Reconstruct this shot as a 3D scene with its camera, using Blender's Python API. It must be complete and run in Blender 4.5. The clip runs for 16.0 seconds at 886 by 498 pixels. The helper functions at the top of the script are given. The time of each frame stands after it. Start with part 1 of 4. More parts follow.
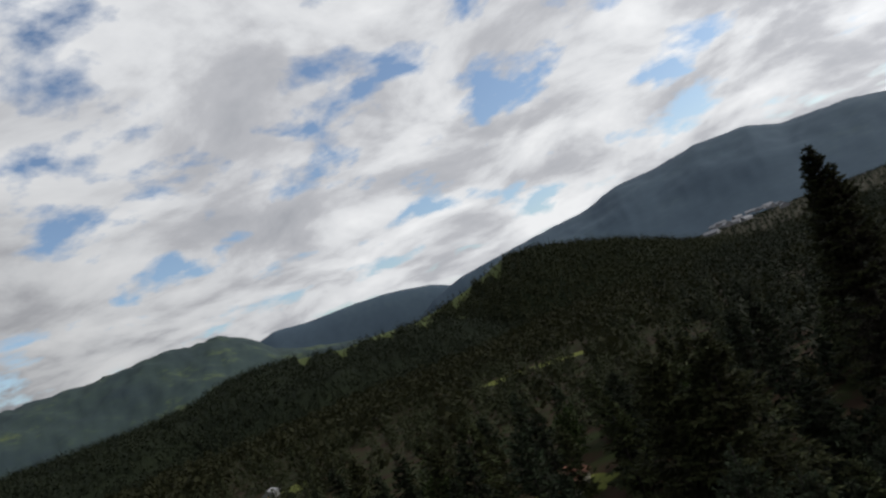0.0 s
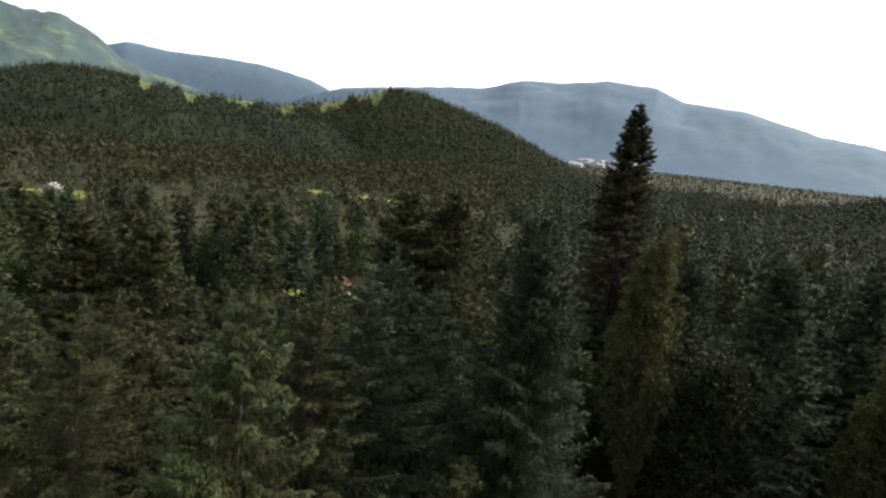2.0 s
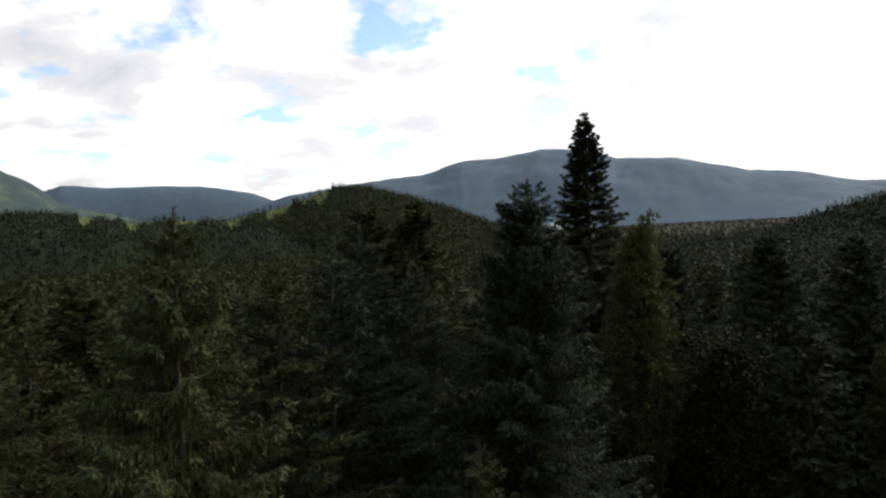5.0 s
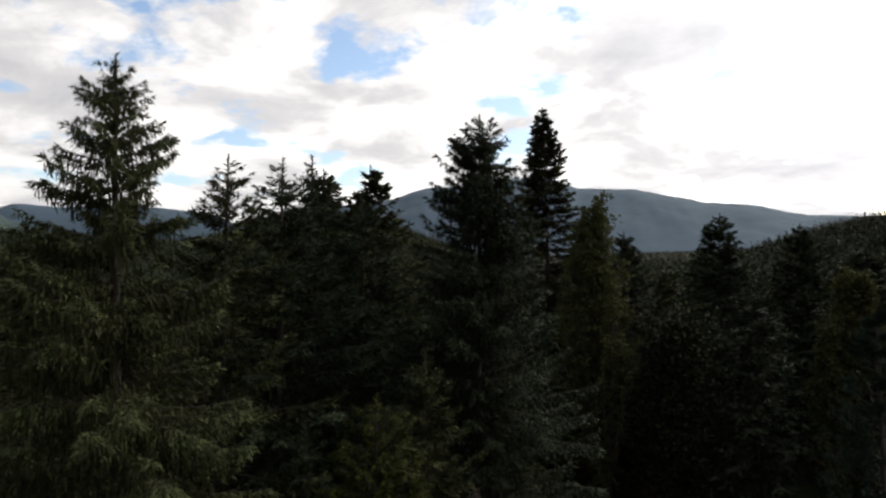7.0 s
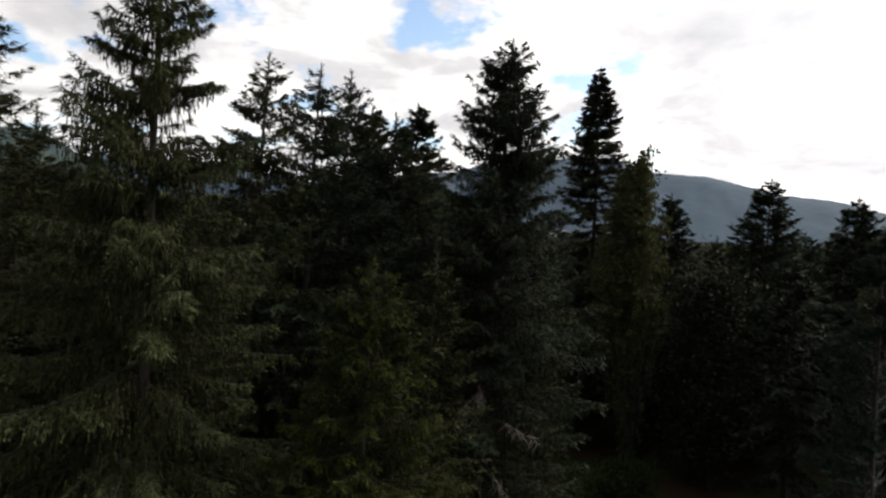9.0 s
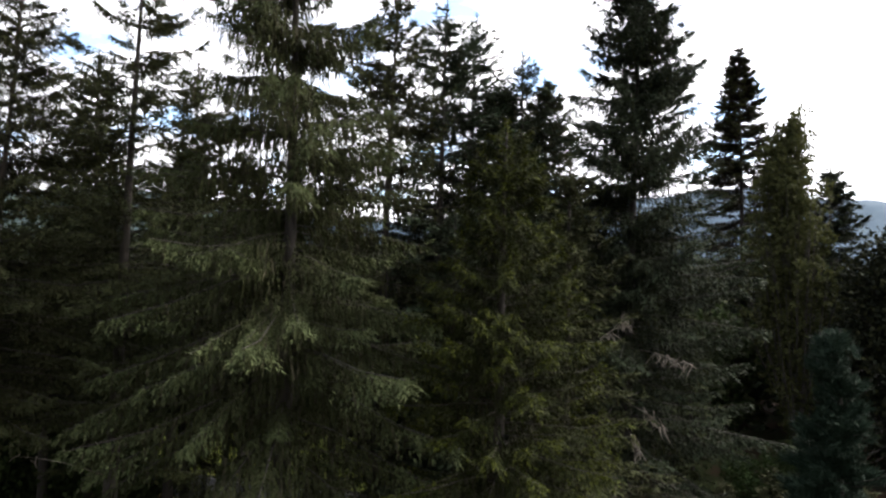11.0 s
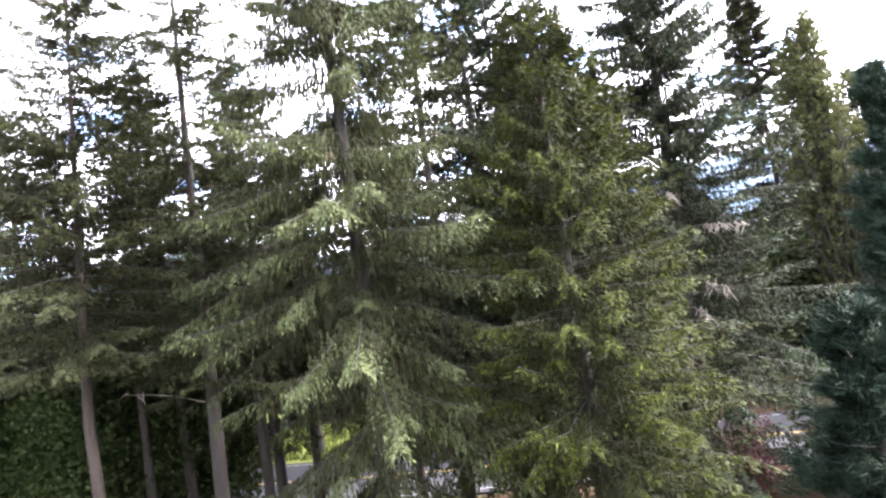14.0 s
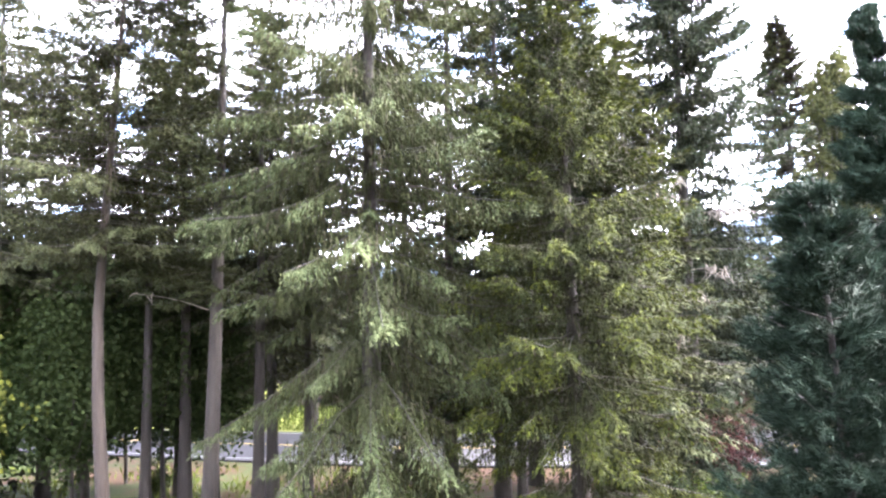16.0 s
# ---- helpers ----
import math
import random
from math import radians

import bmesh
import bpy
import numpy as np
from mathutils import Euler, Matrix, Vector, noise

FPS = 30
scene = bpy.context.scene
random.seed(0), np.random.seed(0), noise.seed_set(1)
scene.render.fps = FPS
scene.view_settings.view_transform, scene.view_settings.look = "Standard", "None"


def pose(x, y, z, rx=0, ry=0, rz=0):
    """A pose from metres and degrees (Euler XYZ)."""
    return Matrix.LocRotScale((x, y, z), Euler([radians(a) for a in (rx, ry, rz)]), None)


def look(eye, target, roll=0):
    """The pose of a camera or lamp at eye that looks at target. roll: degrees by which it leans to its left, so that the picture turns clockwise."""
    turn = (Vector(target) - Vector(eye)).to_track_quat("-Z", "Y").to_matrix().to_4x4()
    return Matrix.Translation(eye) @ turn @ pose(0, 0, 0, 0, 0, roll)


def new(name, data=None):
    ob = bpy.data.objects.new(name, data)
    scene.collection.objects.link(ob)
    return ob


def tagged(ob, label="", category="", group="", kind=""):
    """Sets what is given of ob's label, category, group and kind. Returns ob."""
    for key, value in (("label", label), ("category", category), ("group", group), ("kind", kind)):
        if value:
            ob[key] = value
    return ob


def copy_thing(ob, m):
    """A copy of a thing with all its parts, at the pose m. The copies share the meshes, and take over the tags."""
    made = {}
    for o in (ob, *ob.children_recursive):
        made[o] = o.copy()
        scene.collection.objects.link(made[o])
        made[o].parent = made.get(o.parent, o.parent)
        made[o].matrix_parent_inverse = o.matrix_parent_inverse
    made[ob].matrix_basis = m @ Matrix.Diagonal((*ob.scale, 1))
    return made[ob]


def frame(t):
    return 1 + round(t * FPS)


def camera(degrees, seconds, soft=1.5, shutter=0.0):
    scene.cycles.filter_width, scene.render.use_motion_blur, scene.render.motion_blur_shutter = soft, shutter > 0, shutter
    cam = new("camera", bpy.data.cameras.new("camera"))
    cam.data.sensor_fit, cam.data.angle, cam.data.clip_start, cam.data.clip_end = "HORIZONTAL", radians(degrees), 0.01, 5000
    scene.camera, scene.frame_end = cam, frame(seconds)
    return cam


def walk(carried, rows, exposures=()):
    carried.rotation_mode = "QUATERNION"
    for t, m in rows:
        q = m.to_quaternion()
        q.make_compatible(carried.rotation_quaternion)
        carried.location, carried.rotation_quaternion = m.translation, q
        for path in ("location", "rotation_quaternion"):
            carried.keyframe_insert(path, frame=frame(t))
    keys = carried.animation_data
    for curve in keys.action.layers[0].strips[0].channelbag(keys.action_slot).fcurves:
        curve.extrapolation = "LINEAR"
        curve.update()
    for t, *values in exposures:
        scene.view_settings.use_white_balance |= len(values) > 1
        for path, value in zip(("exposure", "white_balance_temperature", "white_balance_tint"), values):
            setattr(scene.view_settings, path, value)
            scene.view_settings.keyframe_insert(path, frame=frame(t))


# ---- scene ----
cam = camera(69.0, 16.0, soft=2.4)
PATH = [
    (0, (-1.072, 6.39, 35.07), (-1.47, 8.338, 35.286), -21.4),
    (0.5, (-0.589, 4.604, 34.544), (-0.978, 6.564, 34.628), -16.8),
    (1, (0.122, 2.953, 33.97), (-0.211, 4.916, 33.778), -14.3),
    (1.5, (2.322, 2.776, 33.062), (2.164, 4.726, 32.646), 1.6),
    (2, (3.834, 2.424, 32.158), (3.8, 4.396, 31.822), 6.3),
    (2.5, (4.701, 1.764, 31.513), (4.864, 3.726, 31.158), 6.2),
    (3, (5.157, 1.904, 30.736), (5.557, 3.853, 30.536), 10.8),
    (3.5, (5.048, 2.126, 29.657), (5.614, 4.044, 29.624), 11.0),
    (4, (4.364, 3.768, 28.763), (4.616, 5.745, 28.603), 1.1),
    (4.2, (4.048, 4.291, 28.202), (4.151, 6.283, 28.052), -2.3),
    (6.3, (3.383, 6.975, 24.265), (3.483, 8.97, 24.361), -4.1),
    (6.5, (3.494, 6.599, 23.777), (3.622, 8.592, 23.894), -4.2),
    (7, (3.837, 5.557, 22.406), (4.034, 7.547, 22.418), -2.1),
    (7.5, (4.288, 4.978, 21.737), (4.409, 6.975, 21.722), -4.9),
    (8, (4.585, 4.801, 20.9), (4.655, 6.8, 20.868), -3.2),
    (8.2, (4.764, 4.558, 20.782), (4.85, 6.555, 20.705), 0.2),
    (10.3, (5.82, 3.831, 16.233), (5.671, 5.826, 16.236), -1.3),
    (10.5, (5.725, 4.04, 15.588), (5.474, 6.024, 15.619), -4.2),
    (11, (5.332, 4.315, 14.91), (4.935, 6.274, 14.976), -0.5),
    (11.5, (4.827, 4.198, 14.082), (4.294, 6.126, 14.113), -0.8),
    (12, (4.351, 3.905, 13.493), (3.733, 5.805, 13.559), -2.9),
    (12.5, (4.181, 3.774, 12.941), (3.583, 5.679, 13.059), -4.4),
    (13, (4.103, 3.812, 12.364), (3.565, 5.732, 12.516), -4.7),
    (13.5, (4.082, 3.51, 11.674), (3.531, 5.429, 11.792), -8.5),
    (14, (4.452, 3.347, 10.942), (3.968, 5.284, 11.063), -10.4),
    (14.5, (4.615, 3.288, 10.108), (4.091, 5.215, 10.221), -5.7),
    (15, (4.735, 3.388, 9.428), (4.224, 5.317, 9.557), -0.3),
    (15.5, (4.933, 3.079, 8.626), (4.406, 4.998, 8.827), 0.6),
    (16, (4.743, 2.778, 7.941), (4.211, 4.694, 8.153), -3.6),
]
EXPOSURES = [(0.0, -0.8, 6300, 10), (1.0, -0.85, 6400, 12), (1.5, -0.35, 6400, 12), (2.0, 1.2, 6600, 10), (2.5, 1.85, 6500, 10), (3.5, 2.1, 6400, 10), (4.2, 1.0, 6400, 10), (6.3, -0.15, 6700, 11), (8.2, -0.1, 6700, 11), (10.3, 0.55, 6600, 12), (11.0, 1.3, 6400, 13), (12.5, 2.95, 6200, 17), (14.0, 3.95, 6050, 21), (16.0, 4.7, 5900, 22)]
walk(cam, [(t, look(eye, target, roll)) for t, eye, target, roll in PATH], EXPOSURES)

# ---- sky and sun ----
SUN_AZ, SUN_EL = 68.0, 36.0  # degrees clockwise from +y, above the horizon
to_sun = Vector((math.sin(radians(SUN_AZ)) * math.cos(radians(SUN_EL)), math.cos(radians(SUN_AZ)) * math.cos(radians(SUN_EL)), math.sin(radians(SUN_EL))))


def node(tree, kind, **values):
    n = tree.nodes.new(kind)
    for key, value in values.items():
        if key in n.inputs:
            n.inputs[key].default_value = value
    return n


def ramp(tree, source, stops):
    n = tree.nodes.new("ShaderNodeValToRGB")
    while len(n.color_ramp.elements) < len(stops):
        n.color_ramp.elements.new(0.5)
    for e, (at, c) in zip(n.color_ramp.elements, stops):
        e.position, e.color = at, (*c, 1)
    tree.links.new(source, n.inputs[0])
    return n.outputs[0]


def calc(tree, op, a, b=None, clamp=False):
    n = tree.nodes.new("ShaderNodeMath")
    n.operation, n.use_clamp = op, clamp
    for k, v in enumerate((a, b)):
        if v is None:
            continue
        if isinstance(v, (int, float)):
            n.inputs[k].default_value = v
        else:
            tree.links.new(v, n.inputs[k])
    return n.outputs[0]


def mixed(tree, fac, a, b, mode="MIX"):
    n = tree.nodes.new("ShaderNodeMix")
    n.data_type, n.blend_type = "RGBA", mode
    for sock, v in ((n.inputs[0], fac), (n.inputs[6], a), (n.inputs[7], b)):
        if isinstance(v, (int, float)):
            sock.default_value = v
        elif isinstance(v, tuple):
            sock.default_value = (*v, 1)
        else:
            tree.links.new(v, sock)
    return n.outputs[2]


world = bpy.data.worlds.new("sky")
scene.world = world
world.use_nodes = True
wt = world.node_tree
wt.nodes.clear()
sky = wt.nodes.new("ShaderNodeTexSky")
sky.sky_type, sky.sun_disc = "NISHITA", False
sky.sun_elevation, sky.sun_rotation = radians(SUN_EL), radians(SUN_AZ)
co = wt.nodes.new("ShaderNodeTexCoord")
sep = wt.nodes.new("ShaderNodeSeparateXYZ")
wt.links.new(co.outputs["Generated"], sep.inputs[0])
dome = calc(wt, "ADD", calc(wt, "MAXIMUM", sep.outputs[2], 0.0), 0.24)
flat = wt.nodes.new("ShaderNodeCombineXYZ")
wt.links.new(calc(wt, "DIVIDE", sep.outputs[0], dome), flat.inputs[0])
wt.links.new(calc(wt, "DIVIDE", sep.outputs[1], dome), flat.inputs[1])
puffs = node(wt, "ShaderNodeTexNoise", Scale=3.1, Detail=8.0, Roughness=0.55, Distortion=0.15)
wt.links.new(flat.outputs[0], puffs.inputs["Vector"])
bodies = node(wt, "ShaderNodeTexNoise", Scale=1.9, Detail=8.0, Roughness=0.56, Distortion=0.3)
wt.links.new(flat.outputs[0], bodies.inputs["Vector"])
facing = wt.nodes.new("ShaderNodeVectorMath")
facing.operation = "DOT_PRODUCT"
wt.links.new(co.outputs["Generated"], facing.inputs[0])
facing.inputs[1].default_value = to_sun
toward = calc(wt, "MAXIMUM", facing.outputs["Value"], 0.0)
glow = calc(wt, "POWER", toward, 7.0)
cover = calc(wt, "ADD", puffs.outputs["Fac"], calc(wt, "MULTIPLY", glow, 0.12))
cover = calc(wt, "SUBTRACT", cover, calc(wt, "MULTIPLY", calc(wt, "SUBTRACT", sep.outputs[2], 0.25), 0.10))
mask = ramp(wt, cover, [(0.370, (0, 0, 0)), (0.460, (1, 1, 1))])
shade = ramp(wt, bodies.outputs["Fac"], [(0.36, (1.22, 1.21, 1.19)), (0.47, (1.00, 1.00, 1.00)), (0.56, (0.70, 0.70, 0.72)), (0.68, (0.54, 0.55, 0.58))])
ease = wt.nodes.new("ShaderNodeMapRange")
ease.interpolation_type = "SMOOTHSTEP"
for k, v in zip(("From Min", "From Max", "To Min", "To Max"), (-0.80, 0.25, 0.24, 1.25)):
    ease.inputs[k].default_value = v
wt.links.new(facing.outputs["Value"], ease.inputs["Value"])
lift = calc(wt, "ADD", calc(wt, "MULTIPLY", glow, 3.4), ease.outputs[0])
bright = wt.nodes.new("ShaderNodeVectorMath")
bright.operation = "SCALE"
wt.links.new(shade, bright.inputs[0])
wt.links.new(lift, bright.inputs["Scale"])
clear = wt.nodes.new("ShaderNodeVectorMath")
clear.operation = "SCALE"
wt.links.new(sky.outputs[0], clear.inputs[0])
clear.inputs["Scale"].default_value = 0.22
back = wt.nodes.new("ShaderNodeBackground")
wt.links.new(mixed(wt, mask, clear.outputs[0], bright.outputs[0]), back.inputs[0])
back.inputs[1].default_value = 1.0
wt.links.new(back.outputs[0], wt.nodes.new("ShaderNodeOutputWorld").inputs[0])

sun = new("sun", bpy.data.lights.new("sun", "SUN"))
sun.data.energy, sun.data.angle, sun.data.color = 3.0, radians(10.0), (1.0, 0.94, 0.82)
sun.matrix_world = look((0, 0, 200), Vector((0, 0, 200)) - to_sun)


# ---- materials ----
def material(name, roughness=0.8):
    m = bpy.data.materials.new(name)
    m.use_nodes = True
    t = m.node_tree
    b = t.nodes["Principled BSDF"]
    b.inputs["Roughness"].default_value = roughness
    return m, t, b


def noise_fac(t, scale, detail=5.0, coords="Object", rough=0.55, stretch=None):
    c = t.nodes.new("ShaderNodeTexCoord")
    n = node(t, "ShaderNodeTexNoise", Scale=scale, Detail=detail, Roughness=rough)
    src = c.outputs[coords]
    if stretch:
        mp = t.nodes.new("ShaderNodeMapping")
        mp.inputs["Scale"].default_value = stretch
        t.links.new(src, mp.inputs[0])
        src = mp.outputs[0]
    t.links.new(src, n.inputs["Vector"])
    return n.outputs["Fac"]


def bump(t, b, height, strength, distance):
    n = t.nodes.new("ShaderNodeBump")
    n.inputs["Strength"].default_value, n.inputs["Distance"].default_value = strength, distance
    t.links.new(height, n.inputs["Height"])
    t.links.new(n.outputs[0], b.inputs["Normal"])


def foliage(name, dark, light, through_light=0.25, patch=0.35):
    """Needles or leaves: each one its own shade, patches over the crown, each tree a little apart, some light let through."""
    m, t, b = material(name, 0.75)
    g = t.nodes.new("ShaderNodeNewGeometry")
    o = t.nodes.new("ShaderNodeObjectInfo")
    f = calc(t, "ADD", calc(t, "MULTIPLY", g.outputs["Random Per Island"], 0.35), calc(t, "MULTIPLY", calc(t, "ADD", noise_fac(t, patch, 3.0), noise_fac(t, patch * 4.0, 2.0)), 0.33))
    c = ramp(t, f, [(0.2, dark), (0.8, light)])
    h = t.nodes.new("ShaderNodeHueSaturation")
    t.links.new(calc(t, "ADD", calc(t, "MULTIPLY", o.outputs["Random"], 0.03), 0.485), h.inputs["Hue"])
    t.links.new(calc(t, "ADD", calc(t, "MULTIPLY", o.outputs["Random"], 0.34), 0.50), h.inputs["Value"])
    t.links.new(c, h.inputs["Color"])
    t.links.new(h.outputs[0], b.inputs["Base Color"])
    b.inputs["Specular IOR Level"].default_value = 0.06
    tr = t.nodes.new("ShaderNodeBsdfTranslucent")
    t.links.new(h.outputs[0], tr.inputs[0])
    mx = t.nodes.new("ShaderNodeMixShader")
    mx.inputs[0].default_value = through_light
    t.links.new(b.outputs[0], mx.inputs[1])
    t.links.new(tr.outputs[0], mx.inputs[2])
    t.links.new(mx.outputs[0], t.nodes["Material Output"].inputs[0])
    return m


def bark(name, dark, light):
    m, t, b = material(name, 0.9)
    f = noise_fac(t, 3.0, 8.0, stretch=(4, 4, 0.7))
    big = noise_fac(t, 0.6, 3.0)
    c = ramp(t, f, [(0.3, dark), (0.7, light)])
    t.links.new(mixed(t, big, c, tuple(0.7 * v for v in light), "MIX"), b.inputs["Base Color"])
    bump(t, b, f, 0.8, 0.06)
    return m


def ground_mat(name, stops, scale, fine, rough=0.95, height=0.05):
    m, t, b = material(name, rough)
    b.inputs["Specular IOR Level"].default_value = 0.08
    f = calc(t, "ADD", calc(t, "MULTIPLY", noise_fac(t, scale, 8.0, rough=0.6), 0.65), calc(t, "MULTIPLY", noise_fac(t, fine, 4.0), 0.35))
    t.links.new(ramp(t, f, stops), b.inputs["Base Color"])
    bump(t, b, noise_fac(t, fine, 6.0), 0.6, height)
    return m


TWIG = foliage("hanging_twigs", (0.018, 0.016, 0.009), (0.050, 0.044, 0.026), 0.1)
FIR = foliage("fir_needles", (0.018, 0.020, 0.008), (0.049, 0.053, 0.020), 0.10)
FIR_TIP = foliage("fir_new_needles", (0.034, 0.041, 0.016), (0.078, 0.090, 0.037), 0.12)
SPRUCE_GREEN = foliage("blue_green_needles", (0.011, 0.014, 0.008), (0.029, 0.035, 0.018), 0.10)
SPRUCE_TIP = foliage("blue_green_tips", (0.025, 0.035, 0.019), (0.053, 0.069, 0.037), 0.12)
CEDAR = foliage("cedar_sprays", (0.014, 0.018, 0.006), (0.037, 0.044, 0.012), 0.15)
CEDAR_TIP = foliage("cedar_spray_tips", (0.036, 0.046, 0.006), (0.082, 0.098, 0.012), 0.2)
PINE = foliage("pine_needles", (0.008, 0.015, 0.009), (0.025, 0.042, 0.026), 0.08)
POPLAR = foliage("poplar_leaves", (0.029, 0.032, 0.011), (0.078, 0.081, 0.029), 0.3)
BROADLEAF = foliage("broad_leaves", (0.017, 0.026, 0.008), (0.045, 0.062, 0.018), 0.25)
SHRUB_GREEN = foliage("shrub_leaves", (0.042, 0.056, 0.010), (0.095, 0.115, 0.022), 0.3)
RUSSET = foliage("russet_leaves", (0.080, 0.035, 0.030), (0.170, 0.085, 0.070), 0.25)
DEADWOOD = bark("dead_twigs", (0.09, 0.075, 0.058), (0.19, 0.16, 0.13))
BARK = bark("fir_bark", (0.008, 0.005, 0.003), (0.018, 0.012, 0.008))
GREY_BARK = bark("grey_brown_bark", (0.009, 0.006, 0.004), (0.022, 0.015, 0.010))
PALE_BARK = bark("pale_bark", (0.014, 0.009, 0.006), (0.044, 0.030, 0.020))
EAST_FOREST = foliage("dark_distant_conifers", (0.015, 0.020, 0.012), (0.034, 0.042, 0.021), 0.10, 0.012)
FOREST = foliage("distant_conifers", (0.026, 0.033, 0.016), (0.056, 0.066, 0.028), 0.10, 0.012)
WOODS = foliage("distant_broadleaf", (0.025, 0.028, 0.013), (0.051, 0.055, 0.024), 0.2, 0.02)
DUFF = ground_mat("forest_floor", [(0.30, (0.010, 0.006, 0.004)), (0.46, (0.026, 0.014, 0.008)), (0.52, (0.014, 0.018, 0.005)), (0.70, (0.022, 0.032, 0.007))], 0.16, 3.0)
MEADOW = ground_mat("meadow_grass", [(0.30, (0.060, 0.072, 0.015)), (0.55, (0.100, 0.110, 0.024)), (0.75, (0.140, 0.130, 0.048))], 0.08, 2.0)
# hillside ground, its base colour darkened to stand for shade beneath the conifers
SHADED_HILL = ground_mat("shaded_hillside", [(0.30, (0.006, 0.009, 0.005)), (0.60, (0.010, 0.014, 0.006)), (0.78, (0.018, 0.023, 0.008))], 0.012, 0.15)
HILL_GRASS = ground_mat("hillside_grass", [(0.30, (0.034, 0.045, 0.014)), (0.60, (0.060, 0.074, 0.022)), (0.75, (0.085, 0.090, 0.030))], 0.02, 0.3)
ASPHALT = ground_mat("asphalt", [(0.30, (0.016, 0.015, 0.016)), (0.70, (0.028, 0.027, 0.028))], 0.4, 40.0, 0.85, 0.004)
YELLOW = ground_mat("yellow_road_paint", [(0.30, (0.20, 0.14, 0.04)), (0.70, (0.30, 0.21, 0.06))], 2.0, 30.0, 0.7, 0.002)
WHITE = ground_mat("white_road_paint", [(0.30, (0.13, 0.13, 0.125)), (0.70, (0.24, 0.24, 0.23))], 2.0, 30.0, 0.7, 0.002)
# mountain colours carry painted haze: blue mixed into the base for distance
HAZY_MOUNTAIN = ground_mat("haze_blue_far_mountain", [(0.30, (0.046, 0.066, 0.090)), (0.55, (0.056, 0.080, 0.104)), (0.75, (0.072, 0.098, 0.112))], 0.004, 0.03)
HAZY_MID_MOUNTAIN = ground_mat("haze_tinted_mountain", [(0.34, (0.026, 0.038, 0.044)), (0.54, (0.034, 0.050, 0.046)), (0.66, (0.080, 0.098, 0.044))], 0.006, 0.05)
ROOF = ground_mat("rust_roof", [(0.30, (0.085, 0.038, 0.024)), (0.70, (0.150, 0.070, 0.045))], 0.8, 12.0, 0.8, 0.02)
GREY_ROOF = ground_mat("grey_roof", [(0.30, (0.16, 0.16, 0.17)), (0.70, (0.28, 0.28, 0.29))], 0.8, 12.0, 0.8, 0.02)
SIDING = ground_mat("pale_siding", [(0.30, (0.50, 0.46, 0.38)), (0.70, (0.66, 0.62, 0.54))], 0.8, 12.0, 0.8, 0.01)
TAN = ground_mat("tan_boards", [(0.30, (0.34, 0.20, 0.10)), (0.70, (0.50, 0.31, 0.17))], 1.5, 20.0, 0.8, 0.01)
GLASS_DARK, _t, _b = material("window_glass", 0.08)
_b.inputs["Base Color"].default_value = (0.03, 0.035, 0.04, 1)


# ---- mesh helpers ----
def mesh_of(name, verts, faces, mats, which=None, smooth=False):
    """verts (n, 3); faces: arrays of quads or triangles (m, k)."""
    me = bpy.data.meshes.new(name)
    faces = [np.asarray(f, np.int32) for f in (faces if isinstance(faces, list) else [faces]) if len(f)]
    loops = np.concatenate([f.ravel() for f in faces])
    sizes = np.concatenate([np.full(len(f), f.shape[1], np.int32) for f in faces])
    me.vertices.add(len(verts)), me.loops.add(len(loops)), me.polygons.add(len(sizes))
    me.vertices.foreach_set("co", np.asarray(verts, np.float32).ravel())
    me.loops.foreach_set("vertex_index", loops)
    me.polygons.foreach_set("loop_start", np.r_[0, np.cumsum(sizes)[:-1]].astype(np.int32))
    if which is not None:
        me.polygons.foreach_set("material_index", np.asarray(which, np.int32))
    me.polygons.foreach_set("use_smooth", np.full(len(sizes), smooth))
    for m in mats if isinstance(mats, (list, tuple)) else [mats]:
        me.materials.append(m)
    me.update(calc_edges=True)
    return me


def part_of(name, me, parent, label=""):
    ob = new(name, me)
    ob.parent = parent
    return tagged(ob, label)


def unit(v):
    return v / np.maximum(np.linalg.norm(v, axis=-1, keepdims=True), 1e-9)


def blades(start, way, side, length, width):
    """Leaf-shaped quads: verts and faces."""
    n = len(start)
    length, width = np.broadcast_to(length, n)[:, None], np.broadcast_to(width, n)[:, None]
    mid = start + way * length * 0.45
    v = np.stack([start, mid + side * width * 0.5, start + way * length, mid - side * width * 0.5], 1).reshape(-1, 3)
    return v, np.arange(4 * n).reshape(-1, 4)


def needles(start, way, side, length, width):
    """Tapering tufts, one triangle each."""
    n = len(start)
    length, width = np.broadcast_to(length, n)[:, None], np.broadcast_to(width, n)[:, None]
    v = np.stack([start + side * width * 0.5, start + way * length, start - side * width * 0.5], 1).reshape(-1, 3)
    return v, np.arange(3 * n).reshape(-1, 3)


def tubes(paths, radii, sides=5):
    """Tapered tubes along paths (n, k, 3) with radii (n, k)."""
    n, k, _ = paths.shape
    run = unit(np.gradient(paths, axis=1))
    ref = np.where(np.abs(run[..., 2:]) > 0.9, np.array([1.0, 0, 0]), np.array([0, 0, 1.0]))
    a = unit(np.cross(run, ref))
    b = np.cross(run, a)
    ang = np.arange(sides) * 2 * np.pi / sides
    ring = a[:, :, None] * np.cos(ang)[:, None] + b[:, :, None] * np.sin(ang)[:, None]
    v = paths[:, :, None] + ring * radii[:, :, None, None]
    i = np.arange(n * k * sides).reshape(n, k, sides)
    f = np.stack([i[:, :-1], np.roll(i[:, :-1], -1, 2), np.roll(i[:, 1:], -1, 2), i[:, 1:]], -1).reshape(-1, 4)
    return v.reshape(-1, 3), f


